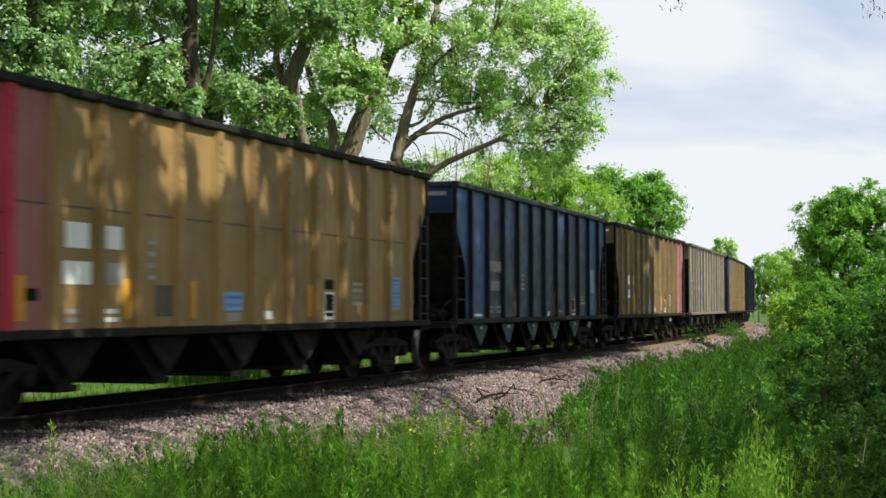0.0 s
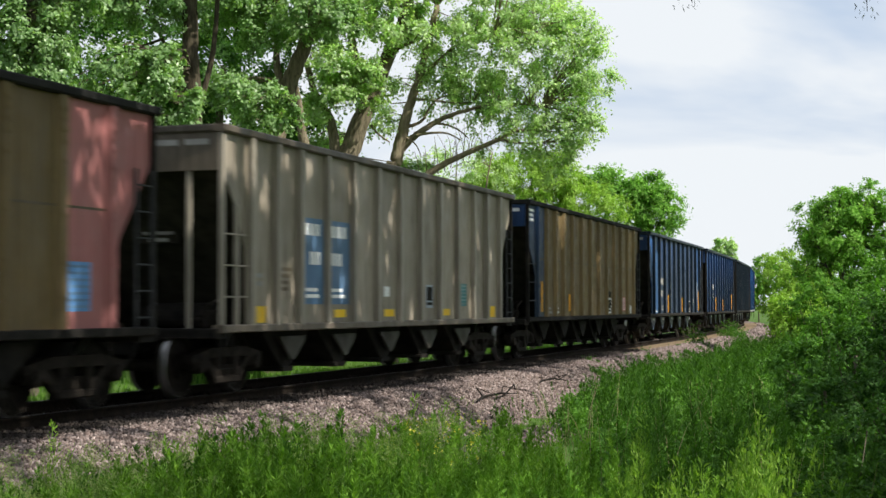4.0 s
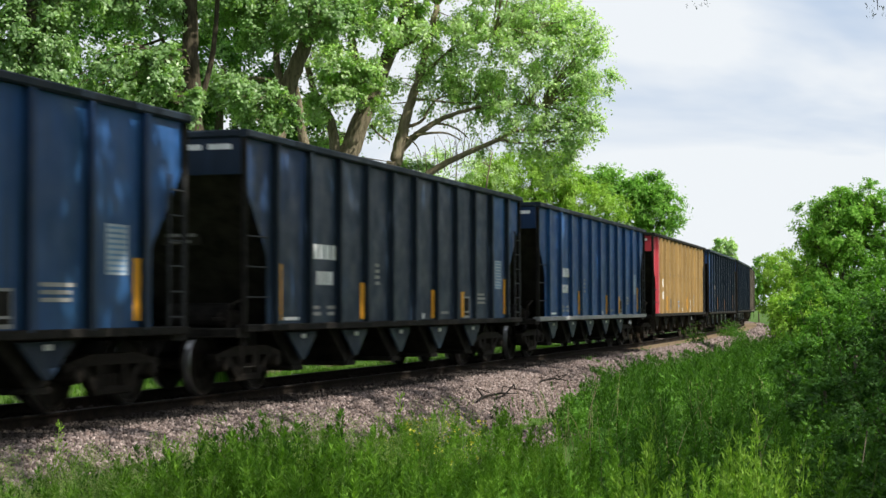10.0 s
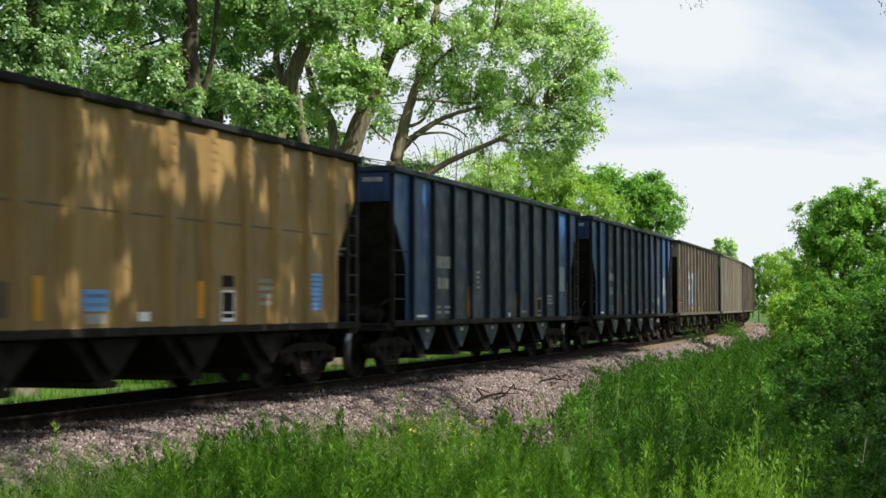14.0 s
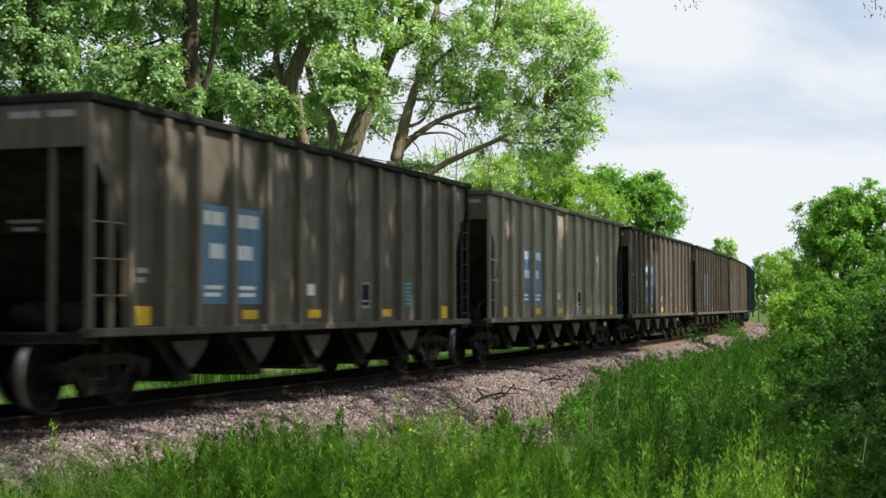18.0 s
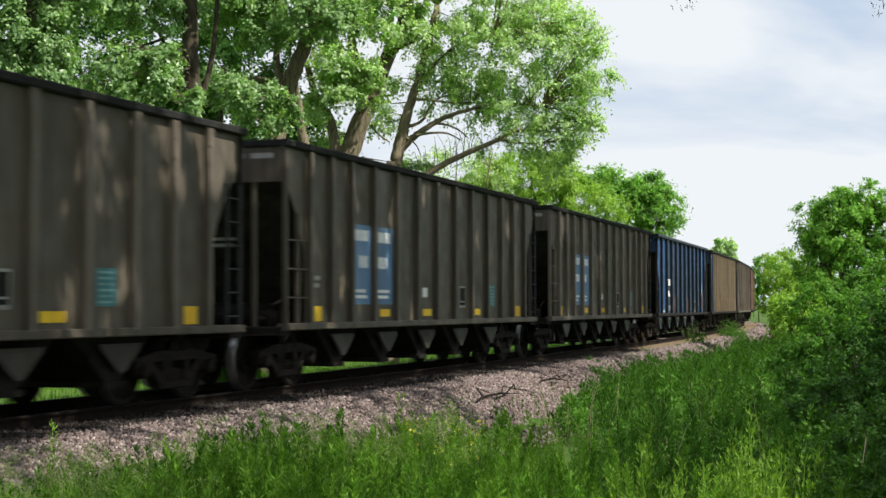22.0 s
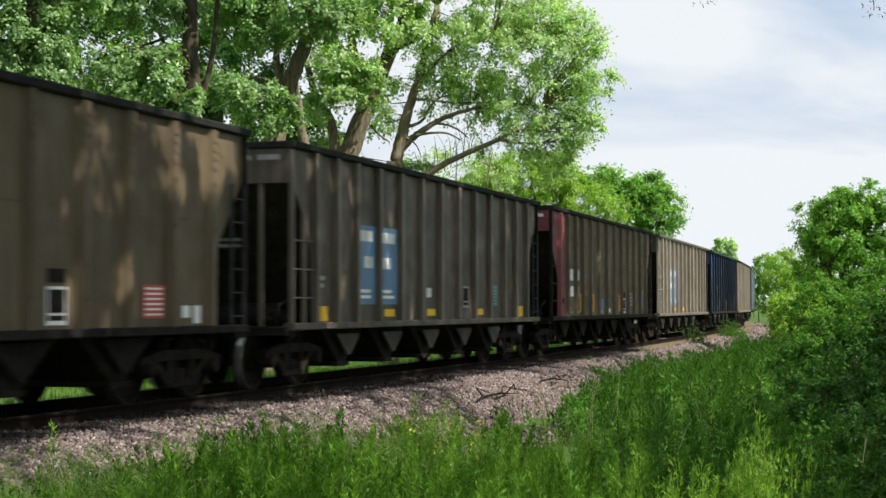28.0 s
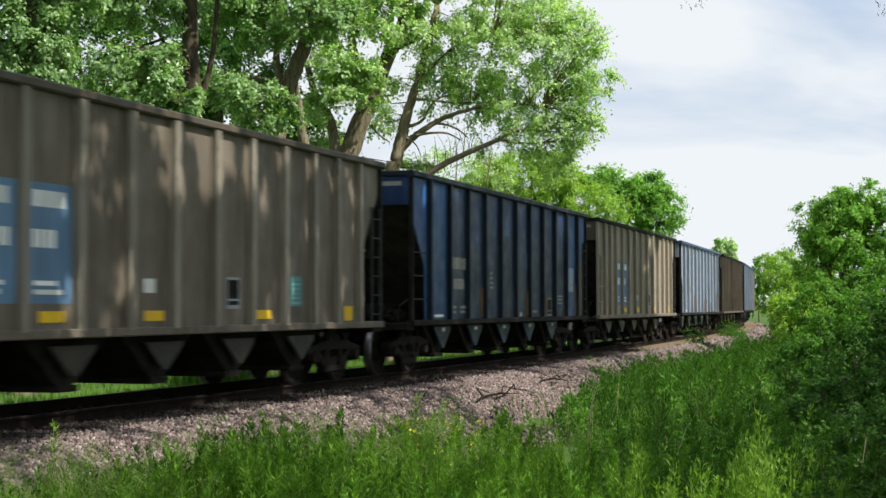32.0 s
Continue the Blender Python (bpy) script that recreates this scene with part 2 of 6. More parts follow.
GREY_PAINT = paint("worn_stencil", (0.30, 0.29, 0.27), (0.12, 0.11, 0.1), 0.5)
YELLOW = paint("yellow_reflector", (0.86, 0.50, 0.012), (0.40, 0.24, 0.03), 0.2)
ORANGE_DULL = paint("grimed_orange_reflector", (0.150, 0.070, 0.018), (0.04, 0.03, 0.02), 0.6)
ORANGE = paint("orange_reflector", (0.72, 0.32, 0.012), (0.26, 0.13, 0.03), 0.3)
LEAF_WOOD = foliage("cottonwood_leaf", (0.098, 0.190, 0.060), (0.225, 0.375, 0.140), (0.410, 0.560, 0.300), 0.42, 0.40, 0.5)
LEAF_DUSTY = foliage("dusty_cottonwood_leaf", (0.230, 0.345, 0.145), (0.420, 0.575, 0.270), (0.620, 0.750, 0.450), 0.50, 0.42, 0.5)
# darkest greens; on the shrubs beside the path they stand in for shade
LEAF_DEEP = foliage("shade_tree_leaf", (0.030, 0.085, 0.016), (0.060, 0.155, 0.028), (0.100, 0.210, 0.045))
LEAF_WILLOW = foliage("willow_leaf", (0.190, 0.330, 0.042), (0.285, 0.460, 0.068), (0.375, 0.540, 0.125))
LEAF_DARK = foliage("hanging_leaf", (0.012, 0.022, 0.010), (0.024, 0.042, 0.018), (0.045, 0.070, 0.030), 0.15)
LEAF_SHRUB = foliage("shrub_leaf", (0.070, 0.190, 0.020), (0.108, 0.262, 0.034), (0.165, 0.330, 0.060))
WEED = foliage("weed_leaf", (0.030, 0.090, 0.009), (0.049, 0.130, 0.014), (0.090, 0.205, 0.026))
WEED_PALE = foliage("pale_weed_leaf", (0.082, 0.190, 0.018), (0.125, 0.262, 0.028), (0.185, 0.330, 0.048))
FEATHER = foliage("feathery_weed_leaf", (0.110, 0.235, 0.024), (0.195, 0.345, 0.042), (0.300, 0.450, 0.088))
GRASS_SOFT = foliage("soft_grass_blade", (0.054, 0.138, 0.018), (0.090, 0.204, 0.032), (0.150, 0.285, 0.060))
GRASS = foliage("grass_blade", (0.022, 0.075, 0.008), (0.076, 0.190, 0.024), (0.215, 0.360, 0.085))
MEADOW = foliage("meadow_blade", (0.060, 0.150, 0.014), (0.110, 0.235, 0.026), (0.170, 0.310, 0.048))
LEAF_ROAD = foliage("roadside_leaf", (0.098, 0.240, 0.034), (0.190, 0.400, 0.060), (0.310, 0.510, 0.120))
PANICLE = foliage("grass_panicle", (0.130, 0.210, 0.050), (0.185, 0.265, 0.080), (0.250, 0.320, 0.120), 0.4)
DRY = foliage("dry_stalk", (0.22, 0.18, 0.10), (0.30, 0.25, 0.15), (0.40, 0.34, 0.22), 0.15)
PETAL = foliage("yellow_petal", (0.50, 0.46, 0.05), (0.62, 0.58, 0.08), (0.70, 0.68, 0.16), 0.3)
PETAL_WHITE = foliage("pale_petal", (0.55, 0.55, 0.60), (0.65, 0.65, 0.70), (0.75, 0.75, 0.8), 0.3)
BARK = bark("cottonwood_bark", (0.034, 0.031, 0.021), (0.185, 0.165, 0.112))
# darker copy of the bark, with the shade on one trunk in its colour
BARK_SHADED = bark("shaded_bark", (0.030, 0.025, 0.016), (0.110, 0.092, 0.060))
BARK_MID = bark("brown_bark", (0.085, 0.072, 0.045), (0.270, 0.230, 0.155))
BARK_PALE = bark("pale_bark", (0.16, 0.13, 0.085), (0.33, 0.28, 0.19))
STICK = bark("dead_wood", (0.006, 0.005, 0.004), (0.024, 0.019, 0.015))

# ---------------------------------------------------------------- mesh helpers
def mesh_from(name, verts, faces):
    """A mesh from arrays: all faces with the same number of corners."""
    verts, faces = np.asarray(verts, np.float32), np.asarray(faces, np.int32)
    me = bpy.data.meshes.new(name)
    n, k = faces.shape
    me.vertices.add(len(verts))
    me.vertices.foreach_set("co", verts.ravel())
    me.loops.add(n * k)
    me.loops.foreach_set("vertex_index", faces.ravel())
    me.polygons.add(n)
    me.polygons.foreach_set("loop_start", np.arange(0, n * k, k, dtype=np.int32))
    me.update(calc_edges=True)
    return me


class Solid:
    """Collects boxes, plates and tubes into one mesh."""

    def __init__(self):
        self.v, self.f = [], []

    def add(self, verts, faces):
        o = len(self.v)
        self.v += [tuple(p) for p in verts]
        self.f += [tuple(i + o for i in q) for q in faces]
        return self

    def box(self, x0, x1, y0, y1, z0, z1, c=0.0):
        """A box; c rounds its four edges along the longest side."""
        if c <= 0:
            p = [(x, y, z) for x in (x0, x1) for y in (y0, y1) for z in (z0, z1)]
            return self.add(p, [(0, 1, 3, 2), (4, 6, 7, 5), (0, 4, 5, 1), (2, 3, 7, 6), (0, 2, 6, 4), (1, 5, 7, 3)])
        size = (x1 - x0, y1 - y0, z1 - z0)
        k = size.index(max(size))
        lo, hi = (x0, y0, z0), (x1, y1, z1)
        i, j = [a for a in range(3) if a != k]
        ring = [(lo[i] + c, lo[j]), (hi[i] - c, lo[j]), (hi[i], lo[j] + c), (hi[i], hi[j] - c), (hi[i] - c, hi[j]), (lo[i] + c, hi[j]), (lo[i], hi[j] - c), (lo[i], lo[j] + c)]
        p = []
        for end in (lo[k], hi[k]):
            for a, b in ring:
                q = [0, 0, 0]
                q[k], q[i], q[j] = end, a, b
                p.append(q)
        f = [tuple(range(8)), tuple(range(15, 7, -1))]
        f += [(n, 8 + n, 8 + (n + 1) % 8, (n + 1) % 8) for n in range(8)]
        return self.add(p, f)

    def plate(self, outline, y0, y1):
        """An outline in the x-z plane, thick from y0 to y1."""
        n = len(outline)
        p = [(x, y0, z) for x, z in outline] + [(x, y1, z) for x, z in outline]
        return self.add(p, [tuple(range(n)), tuple(range(2 * n - 1, n - 1, -1))] + [(i, n + i, n + (i + 1) % n, (i + 1) % n) for i in range(n)])

    def section(self, outline, x0, x1):
        """An outline in the y-z plane, long from x0 to x1."""
        n = len(outline)
        p = [(x0, y, z) for y, z in outline] + [(x1, y, z) for y, z in outline]
        return self.add(p, [tuple(range(n)), tuple(range(2 * n - 1, n - 1, -1))] + [(i, n + i, n + (i + 1) % n, (i + 1) % n) for i in range(n)])

    def tube(self, pts, radii, n=6):
        pts = [Vector(p) for p in pts]
        rings = []
        a = None
        for i, p in enumerate(pts):
            d = (pts[min(i + 1, len(pts) - 1)] - pts[max(i - 1, 0)]).normalized()
            a = d.orthogonal().normalized() if a is None else (a - d * a.dot(d)).normalized()
            b = d.cross(a)
            r = radii[i] if isinstance(radii, (list, tuple)) else radii
            rings.append([p + (a * math.cos(t) + b * math.sin(t)) * r for t in [2 * math.pi * k / n for k in range(n)]])
        v = [q for ring in rings for q in ring]
        f = []
        for i in range(len(pts) - 1):
            f += [(i * n + k, i * n + (k + 1) % n, (i + 1) * n + (k + 1) % n, (i + 1) * n + k) for k in range(n)]
        f += [tuple(range(n - 1, -1, -1)), tuple((len(pts) - 1) * n + k for k in range(n))]
        return self.add(v, f)

    def lathe_y(self, profile, x, z, n=24, caps=True):
        """Rings (y, radius) turned round an axis along y through (x, z)."""
        v = [(x + r * math.cos(2 * math.pi * k / n), y, z + r * math.sin(2 * math.pi * k / n)) for y, r in profile for k in range(n)]
        f = []
        for i in range(len(profile) - 1):
            f += [(i * n + k, i * n + (k + 1) % n, (i + 1) * n + (k + 1) % n, (i + 1) * n + k) for k in range(n)]
        if caps:
            f += [tuple(range(n - 1, -1, -1)), tuple((len(profile) - 1) * n + k for k in range(n))]
        return self.add(v, f)

    def mesh(self, name):
        me = bpy.data.meshes.new(name)
        me.from_pydata(self.v, [], self.f)
        bm = bmesh.new()
        bm.from_mesh(me)
        bmesh.ops.recalc_face_normals(bm, faces=bm.faces)
        bm.to_mesh(me)
        bm.free()
        return me


def part(name, me, material, parent=None, label=""):
    """One mesh object with its own material, under a thing or a part."""
    ob = new(name, me)
    if not me.materials:
        me.materials.append(material)
    if me.materials[0] is not material:
        ob.material_slots[0].link = "OBJECT"
        ob.material_slots[0].material = material
    if parent is not None:
        ob.parent = parent
    if label:
        ob["label"] = label
    return ob


def smooth(me):
    me.polygons.foreach_set("use_smooth", [True] * len(me.polygons))
    return me


# ---------------------------------------------------------------- the line of the track
STEP = 0.5
S_AXIS = np.arange(-420.0, 620.0, STEP)
BEND = np.where(S_AXIS < -60, 0.0, np.where(S_AXIS < 0, -0.000609, np.where(S_AXIS < 230, -0.000609 - 1.0127e-5 * S_AXIS, -0.002938)))
I0 = int(np.argmin(abs(S_AXIS)))
PSI = np.cumsum(BEND) * STEP
PSI += 0.34175 - PSI[I0]
TX, TY = np.cumsum(np.sin(PSI)) * STEP, np.cumsum(np.cos(PSI)) * STEP
TX += -10.79 - TX[I0]
TY += 3.84 - TY[I0]


def along(s, lat=0.0):
    """The place s metres up the track and lat metres to the camera's side of it, with the heading."""
    x, y, a = np.interp(s, S_AXIS, TX), np.interp(s, S_AXIS, TY), np.interp(s, S_AXIS, PSI)
    return x + lat * np.cos(a), y - lat * np.sin(a), a


def beside(x, y):
    """For places of the plan: how far up the track, and how far to the camera's side of it."""
    x, y = np.asarray(x, float).ravel(), np.asarray(y, float).ravel()
    best = np.full(len(x), 1e18)
    idx = np.zeros(len(x), int)
    for i in range(0, len(S_AXIS), 8):
        d = (x - TX[i]) ** 2 + (y - TY[i]) ** 2
        m = d < best
        best[m], idx[m] = d[m], i
    dx, dy = x - TX[idx], y - TY[idx]
    a = PSI[idx]
    return S_AXIS[idx] + dx * np.sin(a) + dy * np.cos(a), dx * np.cos(a) - dy * np.sin(a)


GROUND_LAT = [-400, -40, -14, -6.0, -3.2, -2.3, 2.3, 3.9, 5.2, 8.0, 11.5, 16, 40, 400]
GROUND_Z = [0.3, -0.1, -0.42, -0.52, -0.42, -0.38, -0.42, -0.90, -0.66, -0.36, -0.34, -0.28, 0.0, 0.4]


def ground_z(x, y):
    _, lat = beside(x, y)
    z = np.interp(lat, GROUND_LAT, GROUND_Z)
    wob = np.sin(np.asarray(x).ravel() * 0.9 + 1.3) * np.cos(np.asarray(y).ravel() * 0.7) * 0.05
    return z + wob * np.clip((abs(lat) - 3.5) / 3, 0, 1)


def build_ground():
    def axis(centre, fine, step, reach):
        a = list(np.arange(centre - fine, centre + fine + 0.01, step))
        d, p = step, a[-1]
        out_hi, out_lo = [], []
        lo = a[0]
        while p < centre + reach:
            d *= 1.16
            p += d
            lo -= d
            out_hi.append(p)
            out_lo.append(lo)
        return np.array(out_lo[::-1] + a + out_hi)

    gx, gy = axis(5, 42, 0.7, 2600), axis(55, 75, 0.8, 2600)
    X, Y = np.meshgrid(gx, gy)
    Z = ground_z(X, Y).reshape(X.shape)
    n, m = len(gx), len(gy)
    i = np.arange(n * m).reshape(m, n)
    faces = np.stack([i[:-1, :-1], i[:-1, 1:], i[1:, 1:], i[1:, :-1]], -1).reshape(-1, 4)
    me = smooth(mesh_from("ground", np.stack([X, Y, Z], -1).reshape(-1, 3), faces))
    ob = part("ground", me, SOIL)
    tagged(ob, "green meadow ground with weeds beside the track", "ground", kind="structure")


build_ground()


def strip(name, section, s0, s1, ds, material):
    """A section (lat, z) swept along the track."""
    ss = np.arange(s0, s1 + 0.01, ds)
    rows = []
    for lat, z in section:
        x, y, _ = along(ss, lat)
        rows.append(np.stack([x, y, np.full(len(ss), z)], -1))
    v = np.stack(rows, 1).reshape(-1, 3)
    k = len(section)
    i = np.arange(len(ss) * k).reshape(len(ss), k)
    f = np.stack([i[:-1, :-1], i[1:, :-1], i[1:, 1:], i[:-1, 1:]], -1).reshape(-1, 4)
    return part(name, mesh_from(name, v, f[:, ::-1]), material)


BED = [(-3.4, -0.93), (-2.7, -0.60), (-2.0, -0.24), (-1.5, -0.16), (0.0, -0.17), (1.5, -0.16), (2.35, -0.22), (3.2, -0.62), (4.0, -1.0)]
bed = strip("ballast_bed", BED, -380, 560, 2.0, BALLAST)
tagged(bed, "bed of pinkish crushed stone under the track", "ballast", kind="structure")


def bed_z(lat):
    return np.interp(lat, [q[0] for q in BED], [q[1] for q in BED])


# dark strip that paints the shade along the rail over oily stone
tagged(strip("oily_bed", [(0.80, -0.155), (1.12, -0.151), (1.50, -0.150), (1.78, -0.166)], -60, 48, 2.0, SHADED_BED), "dark band beside the rail, oil and the train's shade in its colour", "ballast", kind="structure")
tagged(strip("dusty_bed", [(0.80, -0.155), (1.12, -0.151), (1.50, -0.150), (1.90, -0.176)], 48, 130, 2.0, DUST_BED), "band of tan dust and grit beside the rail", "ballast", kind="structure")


def scatter_stones(name, n, s0, s1, l0, l1, size, material, label, seed, lift=0.3, floor=None):
    """Loose angular stones on the bed: uneven octahedra in one mesh."""
    rng = np.random.default_rng(seed)
    s = s0 + (s1 - s0) * rng.random(n) ** 1.5
    lat = l0 + (l1 - l0) * rng.random(n)
    x, y, _ = along(s, lat)
    r = size * (0.55 + 0.8 * rng.random(n))
    z = (bed_z(lat) if floor is None else floor(x, y)) + r * lift
    base = np.array([(1, 0, 0), (-1, 0, 0), (0, 1, 0), (0, -1, 0), (0, 0, 1), (0, 0, -1)], float)
    tri = np.array([(0, 2, 4), (2, 1, 4), (1, 3, 4), (3, 0, 4), (2, 0, 5), (1, 2, 5), (3, 1, 5), (0, 3, 5)])
    v = base[None] * (0.6 + 0.7 * rng.random((n, 6, 1))) + 0.22 * rng.standard_normal((n, 6, 3))
    v *= np.stack([np.ones(n), 0.6 + 0.5 * rng.random(n), 0.55 + 0.4 * rng.random(n)], -1)[:, None, :]
    q = rng.standard_normal((n, 3, 3))
    e0 = q[:, 0] / np.linalg.norm(q[:, 0], axis=1, keepdims=True)
    e1 = np.cross(e0, q[:, 1])
    e1 /= np.linalg.norm(e1, axis=1, keepdims=True)
    rot = np.stack([e0, e1, np.cross(e0, e1)], 1)
    v = np.einsum("nij,njk->nik", v, rot) * r[:, None, None] + np.stack([x, y, z], -1)[:, None, :]
    f = tri[None] + 6 * np.arange(n)[:, None, None]
    ob = part(name, mesh_from(name, v.reshape(-1, 3), f.reshape(-1, 3)), material)
    return tagged(ob, label, "ballast", kind="stuff")


scatter_stones("ballast_stones", 88000, 10, 60, 1.66, 4.1, 0.031, STONE, "pinkish grey crushed stones along the track", 3)
scatter_stones("spilled_stones", 9000, 17, 42, 4.0, 5.9, 0.036, STONE, "crushed stones spilled over the foot of the bank", 7, 0.3, ground_z)
scatter_stones("far_ballast_stones", 12000, 58, 135, 1.75, 4.0, 0.055, STONE, "pinkish grey crushed stones along the track", 4)
scatter_stones("oily_ballast", 9000, 8, 60, -2.2, 0.66, 0.042, OILY_SHADED, "blackened stones between the rails", 5, 0.1)
# dark stones that carry the same painted shade out to its edge
scatter_stones("oily_shoulder", 17000, 8, 50, 0.80, 1.80, 0.034, OILY_SHADED, "stones along the rail, darkened by oil and painted shade", 6, 0.25)


# ---------------------------------------------------------------- rails and ties
def build_track():
    track = tagged(new("railway_track"), "single railway track on dark wooden ties", "track", kind="structure")
    for lat in (0.755, -0.755):
        def prof(pts):
            return [(lat + a, b) for a, b in pts]
        web = strip("rail", prof([(-0.075, -0.178), (-0.075, -0.165), (-0.014, -0.14), (-0.010, -0.045), (-0.036, -0.03), (-0.036, -0.008), (0.036, -0.008), (0.036, -0.03), (0.010, -0.045), (0.014, -0.14), (0.075, -0.165), (0.075, -0.178)]), -380, 560, 1.0, RAIL_SIDE)
        web.parent = track
        head = strip("rail_head", prof([(-0.036, -0.008), (-0.028, 0.0), (0.028, 0.0), (0.036, -0.008)]), -380, 560, 1.0, RAIL_HEAD)
        head.parent = track
        head["label"] = "polished running surface of the rail"
    me = Solid().box(-0.115, 0.115, -1.3, 1.3, -0.175, 0.0, 0.015).mesh("tie")
    ss = np.arange(-20, 112, 0.5)
    for s in ss:
        x, y, a = along(s + random.uniform(-0.03, 0.03))
        t = part("tie", me, TIE_WOOD, track)
        t.matrix_basis = Matrix.Translation((x, y, -0.172)) @ Matrix.Rotation(math.pi / 2 - a + random.uniform(-0.015, 0.015), 4, "Z")
    rest = Solid()
    for s in np.arange(112, 300, 0.5):
        x, y, a = along(s)
        m = Matrix.Translation((x, y, -0.172)) @ Matrix.Rotation(math.pi / 2 - a, 4, "Z")
        p = [m @ Vector((i, j, k)) for i in (-0.115, 0.115) for j in (-1.3, 1.3) for k in (-0.175, 0.0)]
        rest.add(p, [(0, 1, 3, 2), (4, 6, 7, 5), (0, 4, 5, 1), (2, 3, 7, 6), (0, 2, 6, 4), (1, 5, 7, 3)])
    r = part("ties", rest.mesh("ties"), TIE_WOOD, track)
    r["kind"] = "stuff"


build_track()

# ---------------------------------------------------------------- hopper cars
BODY, COUPLED, SPEED = 14.66, 16.2024, 10.7337
TRUCK_X = (1.10, BODY - 1.10)
WHEEL_R = 0.457
POSTS = {
    "rib": [1.10 + 1.246 * k for k in range(11)],
    "fold": [1.00, 1.90, 2.85, 3.75, 4.80, 5.92, 7.05, 8.20, 9.33, 10.43, 11.45, 12.55, 13.62],
    "bright": [0.95, 1.83, 2.71, 3.78, 4.92, 6.06, 7.20, 8.34, 9.48, 10.60, 11.70, 12.66, 13.62],
}
MESH = {}


def cached(key, make):
    if key not in MESH:
        MESH[key] = make()
    return MESH[key]


def wheelset_mesh():
    s = Solid()
    s.tube([(0, -0.95, 0), (0, 0.95, 0)], 0.085, 10)
    for k in (-1, 1):
        s.lathe_y([(k * 0.68, 0.20), (k * 0.70, 0.36), (k * 0.685, 0.40), (k * 0.685, 0.485), (k * 0.715, 0.480), (k * 0.722, WHEEL_R), (k * 0.815, WHEEL_R - 0.006), (k * 0.815, 0.395), (k * 0.765, 0.37), (k * 0.755, 0.20), (k * 0.83, 0.15), (k * 0.83, 0.05)], 0, 0, 28)
    return s.mesh("wheelset")


def tread_mesh(k):
    s = Solid()
    s.lathe_y([(k * 0.724, WHEEL_R + 0.002), (k * 0.812, WHEEL_R - 0.003), (k * 0.8175, WHEEL_R - 0.012)], 0, 0, 28, False)
    return s.mesh("tread")


def side_frame_mesh():
    s = Solid()
    s.plate([(-1.10, 0.60), (-0.55, 0.70), (0.55, 0.70), (1.10, 0.60), (1.10, 0.50), (0.5, 0.56), (-0.5, 0.56), (-1.10, 0.50)], -1.13, -0.95)
    s.plate([(-0.78, 0.56), (-0.62, 0.56), (-0.26, 0.30), (-0.40, 0.22)], -1.11, -0.97)
    s.plate([(0.62, 0.56), (0.78, 0.56), (0.40, 0.22), (0.26, 0.30)], -1.11, -0.97)
    s.box(-0.42, 0.42, -1.12, -0.96, 0.18, 0.29, 0.02)
    s.box(-0.36, -0.24, -1.11, -0.97, 0.27, 0.58)
    s.box(0.24, 0.36, -1.11, -0.97, 0.27, 0.58)
    for x in (-0.89, 0.89):
        s.box(x - 0.15, x + 0.15, -1.12, -0.96, 0.40, 0.60, 0.03)
    return s.mesh("side_frame")


def build_truck(car, x0):
    """A truck with two turning wheelsets; returns it and the wheelsets."""
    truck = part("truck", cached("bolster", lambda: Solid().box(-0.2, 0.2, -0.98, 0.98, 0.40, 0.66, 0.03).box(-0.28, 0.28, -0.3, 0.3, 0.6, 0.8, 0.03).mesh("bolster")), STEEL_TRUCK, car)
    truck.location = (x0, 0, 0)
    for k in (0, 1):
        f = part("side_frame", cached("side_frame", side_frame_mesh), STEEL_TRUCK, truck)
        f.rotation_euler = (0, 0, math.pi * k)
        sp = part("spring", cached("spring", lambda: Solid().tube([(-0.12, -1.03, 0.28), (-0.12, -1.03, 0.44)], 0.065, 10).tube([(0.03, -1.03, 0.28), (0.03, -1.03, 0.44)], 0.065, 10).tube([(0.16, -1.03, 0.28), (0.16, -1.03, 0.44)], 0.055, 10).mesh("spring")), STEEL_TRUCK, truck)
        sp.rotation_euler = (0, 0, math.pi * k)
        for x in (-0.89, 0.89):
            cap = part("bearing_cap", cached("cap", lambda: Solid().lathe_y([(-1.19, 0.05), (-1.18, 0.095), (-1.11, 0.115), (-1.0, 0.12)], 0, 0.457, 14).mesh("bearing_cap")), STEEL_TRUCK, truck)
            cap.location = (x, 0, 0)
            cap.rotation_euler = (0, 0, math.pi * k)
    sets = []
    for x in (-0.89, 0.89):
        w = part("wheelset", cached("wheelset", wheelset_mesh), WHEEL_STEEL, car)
        w.location = (x0 + x, 0, WHEEL_R)
        for k in (-1, 1):
            part("tread", cached(("tread", k), lambda: tread_mesh(k)), TREAD, w, "polished steel tread")
        sets.append((w, x0 + x))
    return truck, sets


def end_sheet_outline(kind, x_in):
    """The side sheet's stepped end bay: full height at x_in, cut away under the slope."""
    if kind == "bright":
        return [(0.06, 3.73), (0.06, 3.26), (0.16, 3.14), (0.34, 2.92), (0.54, 2.66), (0.70, 2.40), (0.82, 2.12), (0.86, 1.02), (x_in, 1.02), (x_in, 3.73)]
    return [(0.06, 3.73), (0.06, 3.10), (0.80, 2.12), (0.86, 2.00), (0.86, 1.02), (x_in, 1.02), (x_in, 3.73)]


